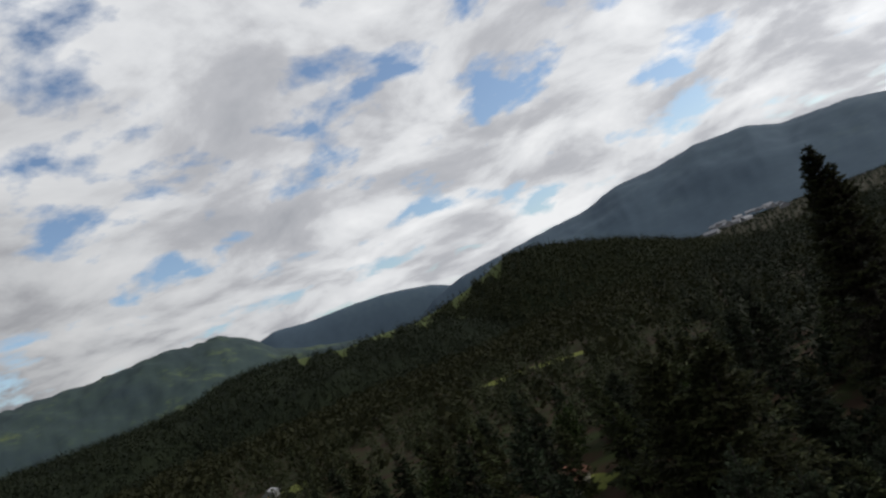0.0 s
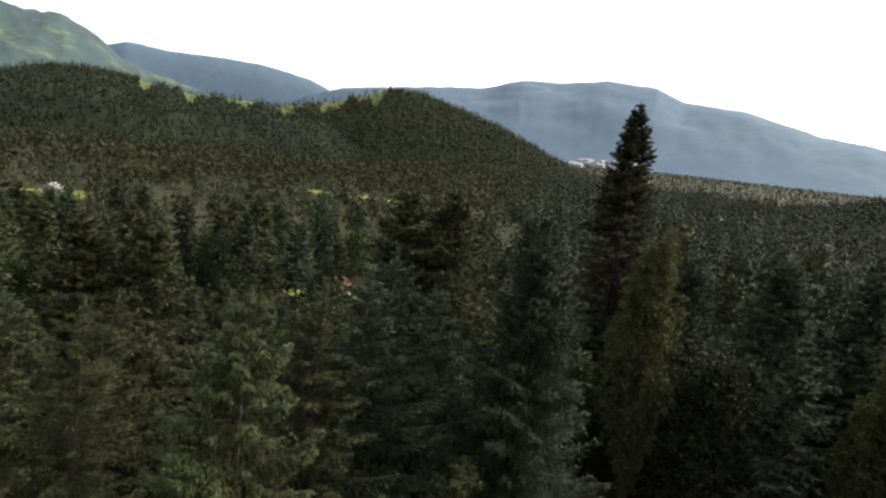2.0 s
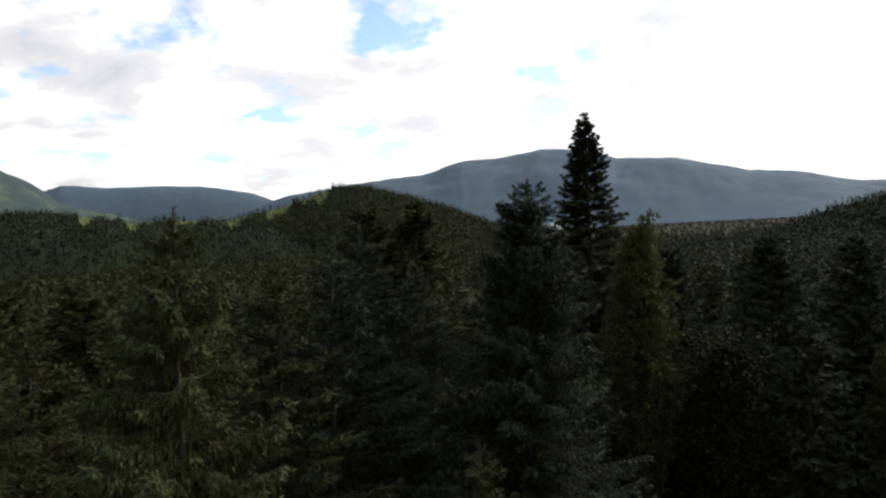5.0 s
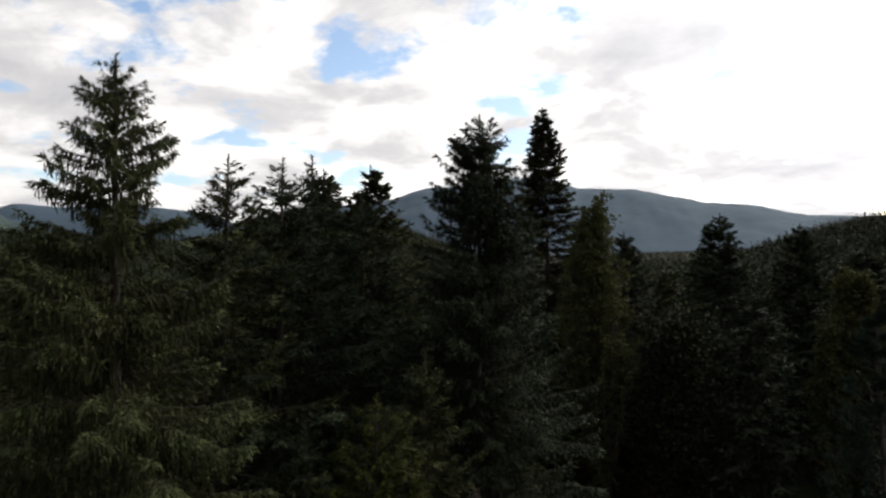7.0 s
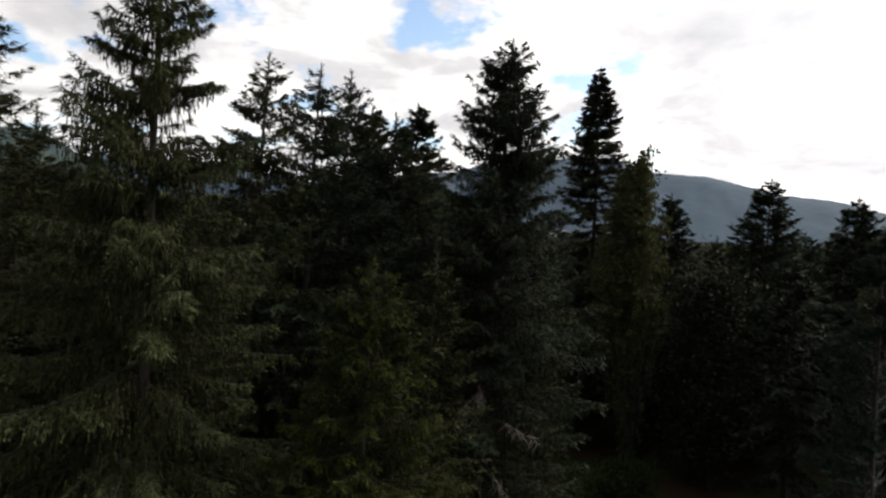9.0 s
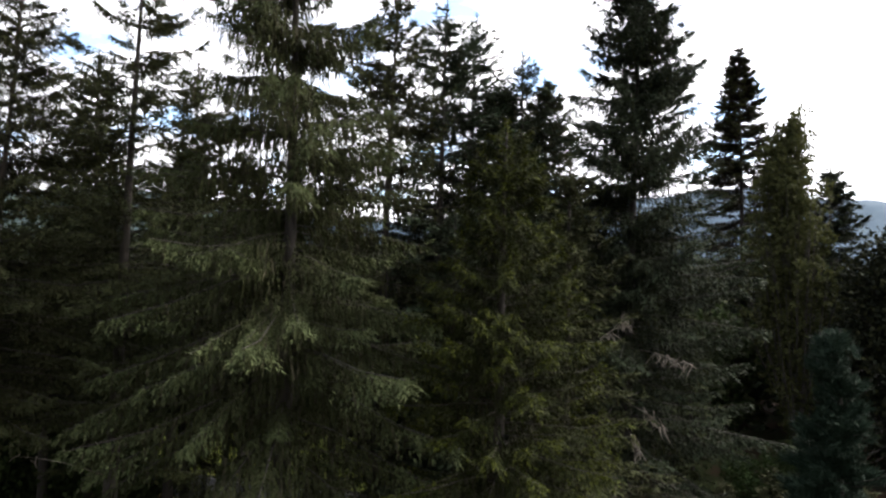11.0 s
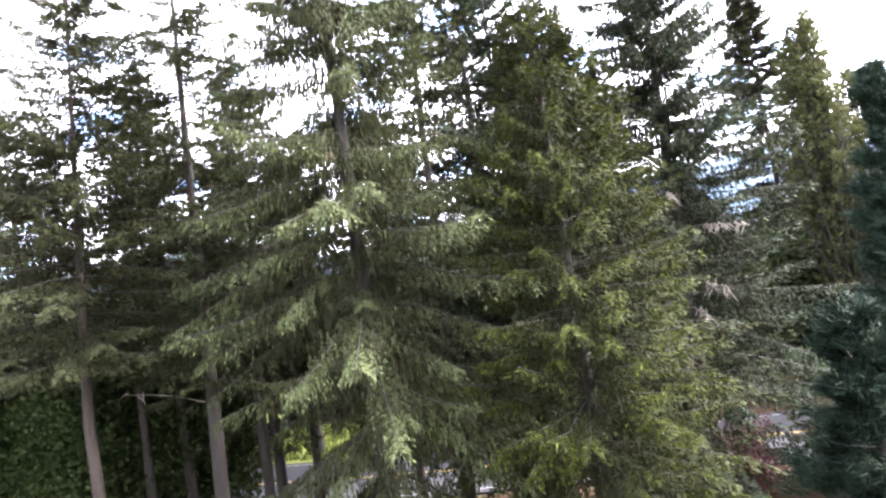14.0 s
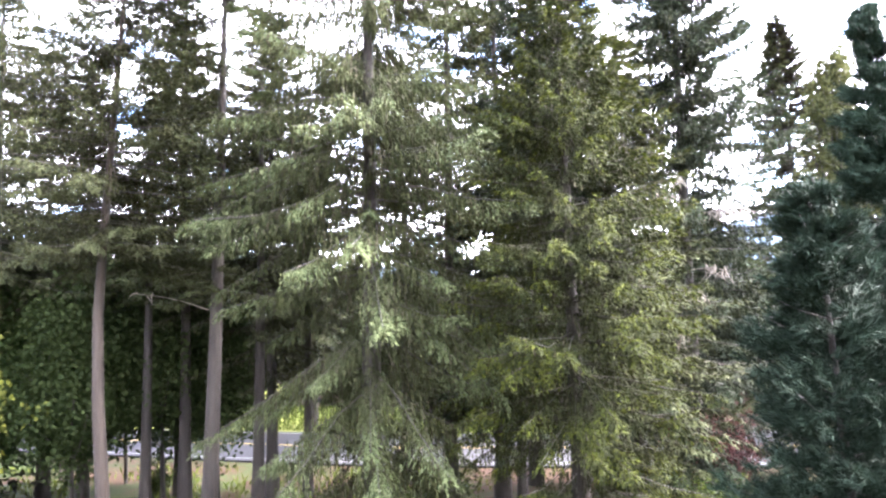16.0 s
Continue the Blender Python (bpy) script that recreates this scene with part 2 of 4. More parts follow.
def joined(pieces):
    verts, faces, at = [], [], 0
    for v, f in pieces:
        verts.append(v), faces.append(f + at)
        at += len(v)
    return np.concatenate(verts), faces


def trunk_line(height, lean, r, k=9, wobble=0.012):
    z = np.linspace(0, 1, k)
    w = np.cumsum(r.normal(0, wobble * height / k, (k, 2)), 0) * z[:, None]
    return np.c_[lean[0] * z + w[:, 0], lean[1] * z + w[:, 1], height * z]


def conifer(height, radius, clear, seed, lean=(0, 0), gap=0.75, per=5, droop=0.30, dense=9.0, blade=(0.26, 0.075), hang=0.3, shape=0.85, uneven=0.24, base_r=None, tip_share=0.3, limb_sides=3, ragged=0.0, steps=4, inner=0.04, taper=12.0, curtain=0.0, fall=0.6, bow=0.0):
    """A needle tree: trunk, limbs, and sprays massed on the outer part of each bough. clear: height of the first limbs."""
    r = np.random.default_rng(seed)
    line = trunk_line(height, lean, r)
    line[:, 0] += bow * np.clip(1 - line[:, 2] / 10, 0, 1) ** 1.5
    zs = line[:, 2]
    spot = lambda z: np.stack([np.interp(z, zs, line[:, c]) for c in range(3)], -1)
    level = np.concatenate([np.arange(clear, height - 14.0, gap), np.arange(max(clear, height - 14.0), height - 6.0, gap * 0.6), np.arange(max(clear, height - 6.0), height - 0.3, gap * 0.45)])
    z = np.repeat(level, per) + r.uniform(-gap, gap, len(level) * per) * 0.5
    z = np.clip(z, clear, height - 0.12)
    part = (z - clear) / (height - clear)
    length = radius * np.clip((height - z) / taper, 0, 1) ** shape * (1 - 0.30 * np.clip(0.2 - part, 0, 1) / 0.2)
    length = length * r.uniform(1 - uneven, 1 + uneven, len(z)) * np.where(r.random(len(z)) < ragged, 0.35, 1.0) + np.clip(0.12 + 0.4 * (height - z), 0.12, 0.34)
    az = r.uniform(0, 2 * np.pi, len(z))
    out = np.c_[np.cos(az), np.sin(az), np.zeros(len(z))]
    rise = 0.40 * part**1.5 + 0.05 + r.normal(0, 0.07, len(z))
    sag = droop * (1.15 - part) * r.uniform(0.7, 1.3, len(z))
    upturn = 0.22 * r.uniform(0.2, 1.0, len(z))
    root = spot(z)

    def along(i, s):
        drop = rise[i] * s - sag[i] * s**1.5 * 1.3 + upturn[i] * s**4
        return root[i] + (out[i] * s[:, None] + np.c_[0 * s, 0 * s, drop]) * length[i][:, None]

    k = 4
    s = np.tile(np.linspace(0, 1, k), len(z))
    i = np.repeat(np.arange(len(z)), k)
    limbs = along(i, s).reshape(len(z), k, 3)
    lr = (0.004 + 0.0065 * length)[:, None] * np.linspace(1, 0.25, k)
    base_r = base_r or height * 0.0115
    stem = np.r_[line, line[-1:] + np.array([[0, 0, 0.22]])]
    tr = np.interp(np.linspace(0, 1, len(stem)), [0, 0.08, 0.9, 1], [base_r * 1.35, base_r, 0.022, 0.006])
    wood = joined([tubes(stem[None], tr[None], 10)])
    arms = joined([tubes(limbs, lr, limb_sides)])
    count = (length * dense * 0.85 + dense * 0.5).astype(int) + 2
    i = np.repeat(np.arange(len(z)), count)
    s = inner + (1 - inner) * r.uniform(0.0, 1.0, len(i)) ** 0.85
    p = along(i, s)
    ahead = unit(along(i, np.minimum(s + 0.05, 1.05)) - p + out[i] * 0.01)
    cross = np.c_[-out[i][:, 1], out[i][:, 0], np.zeros(len(i))]
    pieces, tips = [], []
    for sign in (-1, 1):
        small = np.clip(0.25 + length[i] / 1.6, 0.3, 1.0)
        twig = np.clip(0.30 * length[i] * (1.15 - s) + 0.12 * small, 0.05, 0.95) * r.uniform(0.5, 1.2, len(i))
        way = unit(ahead * 0.8 + cross * sign * r.uniform(0.2, 1.1, len(i))[:, None] + np.array([0, 0, -0.15]))
        for step in range(steps):
            u = step / steps
            q = p + way * (twig * u)[:, None] + np.array([0, 0, -1.0]) * (hang * 0.9 * twig * u**1.6)[:, None] + r.normal(0, 0.02, p.shape)
            w2 = unit(way + r.normal(0, 0.30, q.shape) + np.array([0, 0, 0.10 - 1.3 * hang * u]))
            side = unit(np.cross(w2, r.normal(0, 0.45, q.shape) + np.array([0, 0, 1.0]) + 0.35 * out[i]))
            pieces.append(needles(q, w2, side, small * blade[0] * r.uniform(0.6, 1.3, len(q)), small * blade[1] * r.uniform(0.7, 1.4, len(q))))
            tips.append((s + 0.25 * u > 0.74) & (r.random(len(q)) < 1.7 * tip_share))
    if curtain:  # strands hanging in curtains from the limbs and their side twigs
        many = (length * curtain).astype(int)
        j = np.repeat(np.arange(len(z)), many)
        s = 0.06 + 0.92 * r.uniform(0, 1, len(j)) ** 0.8
        away = np.c_[-out[j][:, 1], out[j][:, 0], np.zeros(len(j))] * (r.normal(0, 0.13, len(j)) * length[j] * (1.1 - s))[:, None]
        q = along(j, s) + away
        full = fall * r.uniform(0.25, 1.0, len(j)) ** 1.4 * np.clip(length[j] / 2.2, 0.25, 1.0) * np.clip(1.35 - s, 0.4, 1.0)
        dead = r.random(len(j)) < 0.12 + 0.28 * (1 - s)
        for step in range(5):
            w2 = unit(r.normal(0, 0.16, q.shape) + np.array([0, 0, -1.0]) + out[j] * (0.35 - 0.09 * step))
            side = unit(np.cross(w2, r.normal(0, 1, q.shape)))
            pieces.append(needles(q, w2, side, full * 0.34, blade[1] * r.uniform(0.8, 1.5, len(q))))
            tips.append(np.where(dead, 2, (s > 0.80) & (step < 2)))
            q = q + w2 * (full * 0.2)[:, None]
    n = 80
    low = np.linspace(0, 1, n)
    top = spot(height - 1.9 * low) + np.array([0, 0, 0.15])
    w2 = unit(np.c_[r.normal(0, 0.75, (n, 2)), np.full(n, 0.55)])
    pieces.append(needles(top, w2, unit(np.cross(w2, r.normal(0, 1, (n, 3)))), 0.18 + 0.34 * low, 0.05 + 0.05 * low))
    tips.append(np.ones(n, bool))
    return wood, arms, joined(pieces), np.concatenate([t.astype(int) for t in tips])


def tree(name, built, at, bark_mat, leaf_mats, label, category="tree", group="", turn=0.0, trunk_label=""):
    wood, arms, crown, tips = built
    ob = new(name)
    ob.matrix_basis = pose(*at, 0, 0, turn)
    part_of("trunk", mesh_of("trunk", *wood, bark_mat, smooth=True), ob, trunk_label)
    tagged(part_of("branching", mesh_of("branching", *arms, BARK, smooth=True), ob), kind="stuff")
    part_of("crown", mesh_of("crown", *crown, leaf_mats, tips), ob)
    return tagged(ob, label, category, group)


def leafy(height, radius, clear, seed, n, leaf=0.22, limbs=26, upright=0.8, lean=(0, 0), clump=0.5, top_shape=0.6, base_r=None):
    """A broad-leaved tree: upright or spreading limbs, leaves in clumps along them."""
    r = np.random.default_rng(seed)
    line = trunk_line(height * 0.92, lean, r)
    zs = line[:, 2]
    z0 = np.sort(clear + (height * 0.85 - clear) * r.uniform(0, 1, limbs) ** (1.35 if upright > 0.8 else 1.0))
    root = np.stack([np.interp(z0, zs, line[:, c]) for c in range(3)], -1)
    az = r.uniform(0, 2 * np.pi, limbs)
    full = r.uniform(0.55, 1.0, limbs)
    climb = upright * (height - z0) * r.uniform(0.35, 0.75, limbs) + 0.2
    high = z0 + climb * 0.8 if upright > 0.8 else z0
    reach = radius * full * np.clip((1.08 - high / height) ** top_shape * (1.5 if upright > 0.8 else 1.0), 0.06, 1)
    k = 5
    s = np.linspace(0, 1, k)
    limb = root[:, None] + np.stack([np.cos(az)[:, None] * reach[:, None] * s**0.7, np.sin(az)[:, None] * reach[:, None] * s**0.7, climb[:, None] * s], -1)
    base_r = base_r or height * 0.012
    wood = joined([tubes(line[None], np.linspace(base_r, 0.03, len(line))[None], 9)])
    arms = joined([tubes(limb, (0.02 + 0.02 * reach)[:, None] * np.linspace(1, 0.2, k), 4)])
    i, u = r.integers(0, limbs, n // 14), r.uniform(0.04, 1.05, n // 14)
    centre = np.stack([np.array([np.interp(uu, s, limb[ii, :, c]) for ii, uu in zip(i, u)]) for c in range(3)], -1)
    centre = centre + r.normal(0, clump, centre.shape) * np.array([1, 1, 1.2])
    q = np.repeat(centre, 14, 0) + r.normal(0, clump * 0.55, (len(centre) * 14, 3))
    w2 = unit(r.normal(0, 1, q.shape) + np.array([0, 0, 0.2]))
    side = unit(np.cross(w2, r.normal(0, 1, q.shape)))
    v, f = blades(q, w2, side, leaf * r.uniform(0.7, 1.3, len(q)), leaf * 0.75)
    return wood, arms, (v, [f]), (r.random(len(q)) < 0.3).astype(int)


# ---- ground, hills and mountains ----
def sheet(name, mat, xs, ys, height, label, category="ground"):
    gx, gy = np.meshgrid(xs, ys, indexing="ij")
    v = np.stack([gx, gy, height(gx, gy)], -1).reshape(-1, 3)
    i = np.arange(len(v)).reshape(len(xs), len(ys))
    f = np.stack([i[:-1, :-1], i[1:, :-1], i[1:, 1:], i[:-1, 1:]], -1).reshape(-1, 4)
    return tagged(new(name, mesh_of(name, v, f, mat, smooth=True)), label, category, kind="structure")


def swell(x, y, size, seed=0.0):
    return np.vectorize(lambda a, b: noise.fractal(Vector((a / size, b / size, seed)), 1.0, 2.0, 4))(x, y)


def steps(limit, near, grow):
    a = [0.0]
    while a[-1] < limit:
        a.append(a[-1] + near + grow * a[-1])
    a = np.array(a)
    return np.r_[-a[:0:-1], a]


ROAD_Y0, ROAD_Y1 = 36.6, 45.8


def lie(x, y):
    """Height of the ground: level about the road, gently uneven elsewhere."""
    d = np.hypot(x, y - 20)
    flat_road = np.clip((np.abs(y - 41.2) - 6) / 25, 0, 1)
    return 0.9 * np.sin(x / 23 + 1.0) * np.sin(y / 19) * flat_road * np.clip(d / 40, 0, 1) - 6.0 * np.clip((d - 120) / 500, 0, 1)


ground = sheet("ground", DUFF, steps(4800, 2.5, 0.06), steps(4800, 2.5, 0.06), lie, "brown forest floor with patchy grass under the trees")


def ridge(name, mat, far, depth, crest, rough, label, seed, step=0.25, back=1.0, foot=-30.0):
    """A long hill: crest gives (degrees clockwise from +y, degrees above the eye at 28 m)."""
    az = np.arange(crest[0][0], crest[-1][0] + step, step)
    up = np.interp(az, *np.array(crest).T)
    top = 28 + far * np.tan(np.radians(up))
    across = np.linspace(-1, back, 60)
    a, c = np.meshgrid(np.radians(az), across, indexing="ij")
    dist = far + c * depth
    x, y = dist * np.sin(a) + 4, dist * np.cos(a) + 4
    body = np.where(c < 0, np.cos(c * np.pi / 2) ** 1.15, 1 - 0.35 * c**2)
    n1, n2 = swell(x, y, far * 0.12, seed), swell(x, y, far * 0.02, seed + 7)
    fall = np.clip(np.abs(c) * 2.2, 0, 1)
    z = foot + (top[:, None] - foot) * body + (n1 * rough * fall + n2 * rough * 0.30) * np.clip(body * 2, 0, 1)
    v = np.stack([x, y, z], -1).reshape(-1, 3)
    i = np.arange(len(v)).reshape(len(az), len(across))
    f = np.stack([i[:-1, :-1], i[:-1, 1:], i[1:, 1:], i[1:, :-1]], -1).reshape(-1, 4)
    tagged(new(name, mesh_of(name, v, f, mat, smooth=True)), label, "mountain" if far > 1500 else "hill", kind="structure")
    return v


RIDGES = {
    "backdrop_far_ridge": (HAZY_MOUNTAIN, 4450, 330, [(-75, 2.5), (-60, 3.6), (-30, 4.0), (-28, 4.75), (-25, 4.5), (-21, 4.55), (-18, 4.45), (-15.8, 4.15), (-13.7, 3.7), (-11, 2.6), (-5, 1.8), (0, 1.0)], 12, "hazy blue wooded ridge on the horizon", 1),
    "backdrop_gap_ridge": (HAZY_MOUNTAIN, 4000, 350, [(-17, 0.5), (-14, 2.4), (-11, 3.4), (-8, 3.8), (-4, 4.2), (-1, 4.4), (2, 3.6)], 12, "hazy blue wooded slope closing the valley", 2),
    "mountain_east": (HAZY_MOUNTAIN, 3700, 1300, [(-9, 3.1), (-5.9, 4.0), (-2, 4.4), (1.5, 4.7), (4.2, 5.5), (7, 5.6), (11.2, 6.1), (15.4, 5.9), (17.6, 5.0), (22.4, 4.6), (28, 3.2), (31.3, 2.8), (35, 1.8), (45, 1.0), (60, 0.7), (80, 0.4)], 22, "long wooded mountain tinted haze-blue under low cloud", 3),
    "mountain_west": (HAZY_MID_MOUNTAIN, 2300, 800, [(-80, 3.5), (-60, 4.9), (-47.5, 5.7), (-42, 5.7), (-36.5, 6.1), (-34.6, 5.8), (-32.2, 6.0), (-29.8, 4.7), (-28.2, 3.3), (-25, 2.3), (-20, 1.3), (-14, 0.4)], 30, "flat-topped wooded mountain with sunlit clearings", 4),
    "hill_west": (SHADED_HILL, 930, 400, [(-85, 0.4), (-60, 1.4), (-40, 1.2), (-36, 1.4), (-33, 2.2), (-30, 2.35), (-26.5, 2.0), (-23, 1.4), (-19.7, 1.45), (-16.4, 1.2), (-12, 0.4), (-5, -1.8)], 8, "dark wooded ridge across the valley", 5),
    "hill_middle": (SHADED_HILL, 1000, 300, [(-22, -0.6), (-16.4, 1.3), (-13.2, 1.8), (-10.0, 2.7), (-7.4, 3.6), (-4.5, 3.5), (-0.6, 2.4), (2.5, 1.4), (6.1, -0.2), (8.8, -1.4), (12, -2.4)], 8, "rounded hill covered in dark conifers", 6),
    "hill_east": (SHADED_HILL, 640, 200, [(27, -2.6), (31, -1.9), (33, -1.0), (37, 0.1), (40, 0.6), (44, 0.3), (52, -1.4), (60, -2.4)], 6, "low wooded hill with an even crown of conifers", 7),
}
HILL_MEADOWS = {"hill_west": (-27.0, -12.0, -0.17), "hill_middle": (-17.5, -7.2, -0.22)}  # azimuth from, to, lower edge


def hill_meadow(key, x, y):
    """The sunlit clearing along the saddle between the two hills."""
    if key not in HILL_MEADOWS:
        return np.zeros(np.shape(x), bool)
    a0, a1, low = HILL_MEADOWS[key]
    far, depth = RIDGES[key][1:3]
    az = np.degrees(np.arctan2(x - 4, y - 4))
    c = (np.hypot(x - 4, y - 4) - far) / depth
    edge = low + 0.10 * np.sin(az * 1.7) + 0.05 * np.sin(az * 4.1)
    return (az > a0) & (az < a1) & (c > edge) & (c < 0.3)


SLOPES = {}
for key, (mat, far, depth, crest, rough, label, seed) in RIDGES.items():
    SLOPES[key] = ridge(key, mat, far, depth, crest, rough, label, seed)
for key in HILL_MEADOWS:
    v = SLOPES[key]
    i = np.arange(len(v)).reshape(-1, 60)
    f = np.stack([i[:-1, :-1], i[:-1, 1:], i[1:, 1:], i[1:, :-1]], -1).reshape(-1, 4)
    mid = v[f].mean(1)
    f = f[hill_meadow(key, mid[:, 0], mid[:, 1])]
    used, f = np.unique(f, return_inverse=True)
    tagged(new("meadow", mesh_of("meadow", v[used] + np.array([0, 0, 1.5]), f.reshape(-1, 4), HILL_GRASS, smooth=True)), "bright sunlit clearing on the saddle of the hills", "meadow", kind="structure")


# ---- woods too far off to count ----
def puffs_of(at, height, radius, seed, bits=40):
    """Rounded broad-leaved crowns as loose heaps of large leaf clumps."""
    r = np.random.default_rng(seed)
    n = len(at)
    d = unit(r.normal(0, 1, (n, bits, 3)))
    q = at[:, None] + d * np.stack([radius, radius, height * 0.42], -1)[:, None] * r.uniform(0.45, 1.0, (n, bits, 1)) + np.array([0, 0, 1.0]) * height[:, None, None] * 0.55
    q = q.reshape(-1, 3)
    w2 = unit(r.normal(0, 1, q.shape))
    side = unit(np.cross(w2, r.normal(0, 1, q.shape)))
    size = np.repeat(radius, bits) * 0.52
    return blades(q - w2 * size[:, None] * 0.5, w2, side, size, size * 0.8)


def firs_of(at, height, radius, seed, bits=28, size=1.0):
    """Pointed conifers as loose whorls of drooping boughs."""
    r = np.random.default_rng(seed)
    n = len(at)
    u = np.sort(1 - np.sqrt(r.uniform(0.0, 1.0, (n, bits))), 1) * 0.97 + 0.02
    a = r.uniform(0, 6.283, (n, bits))
    rad = radius[:, None] * (1 - u) ** 0.9 * r.uniform(0.65, 1.15, (n, bits)) + 0.25
    out = np.stack([np.cos(a), np.sin(a), np.zeros((n, bits))], -1)
    q = at[:, None] + out * (rad * (0.15 + (1 - size) * r.uniform(0.0, 1.3, rad.shape)))[..., None] + np.array([0, 0, 1.0]) * (height[:, None] * u)[..., None]
    w2 = unit((out + np.stack([0 * a, 0 * a, r.normal(-0.75, 0.25, a.shape)], -1)).reshape(-1, 3))
    up = unit(r.normal(0, 0.45, (n * bits, 3)) + np.array([0, 0, 1.0]) + 0.8 * out.reshape(-1, 3))
    side = unit(np.cross(w2, up))
    rad = rad.reshape(-1)
    return needles(q.reshape(-1, 3), w2, side, size * rad * 1.15, size * (rad * 0.55 + 0.2))


rng = np.random.default_rng(11)


def scatter_slope(key, n, low, high, seed, label, mat):
    v = SLOPES[key]
    v = v[(v[:, 2] > -24) & (np.arange(len(v)) % 60 < 38)]
    at = v[rng.integers(0, len(v), n)] + np.c_[rng.normal(0, 6, (n, 2)), np.full(n, -1.5)]
    at = at[~(hill_meadow(key, at[:, 0], at[:, 1]) & (rng.random(n) < 0.93))]
    n = len(at)
    h = rng.uniform(low, high * 1.1, n)
    vf = firs_of(at, h, h * rng.uniform(0.20, 0.28, n), seed, 17)
    tagged(new("hill_forest", mesh_of("hill_forest", *vf, mat)), label, "forest", kind="stuff")


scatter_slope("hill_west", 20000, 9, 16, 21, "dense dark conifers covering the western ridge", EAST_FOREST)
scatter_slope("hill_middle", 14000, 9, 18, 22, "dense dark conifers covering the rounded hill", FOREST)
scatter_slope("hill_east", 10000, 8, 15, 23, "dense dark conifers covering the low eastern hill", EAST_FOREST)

CLEARINGS = [(221, 470, 70, 30), (-55, 330, 50, 12), (-45, 72, 15, 8), (230, 250, 30, 16), (-140, 226, 16, 12), (-19, 121, 8, 6), (36, 62, 9, 9), (-26, 54, 17, 7.5), (47, 53, 9, 4)]


def is_open(x, y):
    """Roads, fields and yards, where no tree stands."""
    o = (y > ROAD_Y0 - 4) & (y < ROAD_Y1 + 3)
    for cx, cy, rx, ry in CLEARINGS:
        o |= ((x - cx) / rx) ** 2 + ((y - cy) / ry) ** 2 < 1
    return o


def leafy_band(a, d):
    """How far the leafy woods of the western valley floor prevail, by direction and distance."""
    edge = 330 + 40 * np.sin(a * 0.35) + 25 * np.sin(a * 0.9 + 1)
    return np.clip((d - edge) / 60, 0, 1) * np.clip((8 - a) / 8, 0, 1)


def spread(n, near, far, half, seed, share=lambda a, d: 1.0):
    r = np.random.default_rng(seed)
    a = np.radians(r.uniform(-half, half, n))
    d = np.sqrt(r.uniform(near**2, far**2, n))
    x, y = d * np.sin(a) + 4, d * np.cos(a) + 4
    keep = ~is_open(x, y) & (r.random(n) < share(np.degrees(a), d))
    x, y = x[keep], y[keep]
    return np.c_[x, y, lie(x, y) - 0.3], r


at, r = spread(7000, 130, 780, 62, 31, lambda a, d: 1 - 0.72 * leafy_band(a, d))
h = r.uniform(9, 19, len(at)) + np.clip(at[:, 0] / 60, -1, 3)
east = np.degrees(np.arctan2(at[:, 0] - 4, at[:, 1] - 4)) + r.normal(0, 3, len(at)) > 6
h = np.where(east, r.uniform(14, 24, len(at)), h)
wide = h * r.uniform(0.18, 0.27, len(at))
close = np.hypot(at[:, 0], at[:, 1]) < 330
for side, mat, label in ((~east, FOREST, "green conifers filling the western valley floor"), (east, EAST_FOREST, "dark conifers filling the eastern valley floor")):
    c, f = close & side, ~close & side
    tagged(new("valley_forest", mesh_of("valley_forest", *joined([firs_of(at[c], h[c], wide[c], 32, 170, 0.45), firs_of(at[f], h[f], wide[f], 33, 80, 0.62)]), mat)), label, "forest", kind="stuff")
at, r = spread(5200, 170, 800, 60, 33, lambda a, d: 0.18 + 0.82 * leafy_band(a, d))
h = r.uniform(7, 14, len(at))
tagged(new("valley_woods", mesh_of("valley_woods", *puffs_of(at, h, h * 0.46, 34), WOODS)), "rounded olive-brown broad-leaved trees in the valley", "forest", kind="stuff")
at, r = spread(15000, 760, 2600, 60, 35)
h = r.uniform(7, 13, len(at))
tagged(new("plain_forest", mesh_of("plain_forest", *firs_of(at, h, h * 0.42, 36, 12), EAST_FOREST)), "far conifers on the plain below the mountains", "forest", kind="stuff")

# fields
for cx, cy, rx, ry in CLEARINGS[:6]:
    k = np.arange(40) * 2 * np.pi / 40
    w = 1 + 0.12 * np.sin(3 * k + cx) + 0.08 * np.sin(7 * k)
    ring = np.concatenate([[[cx, cy]], np.c_[cx + rx * w * np.cos(k), cy + ry * w * np.sin(k)], np.c_[cx + 0.5 * rx * w * np.cos(k), cy + 0.5 * ry * w * np.sin(k)]])
    v = np.c_[ring, lie(ring[:, 0], ring[:, 1]) + 0.12]
    a = np.arange(40)
    b = (a + 1) % 40
    f = [np.stack([a + 1, b + 1, b + 41, a + 41], -1), np.stack([0 * a, a + 41, b + 41], -1)]
    tagged(new("meadow", mesh_of("meadow", v, f, MEADOW)), "pale green open meadow among the trees", "meadow", kind="structure")


# ---- road ----
def bend(x):
    """The road swings away towards the west."""
    return 0.08 * (-10 - x + np.sqrt((x + 10) ** 2 + 16))


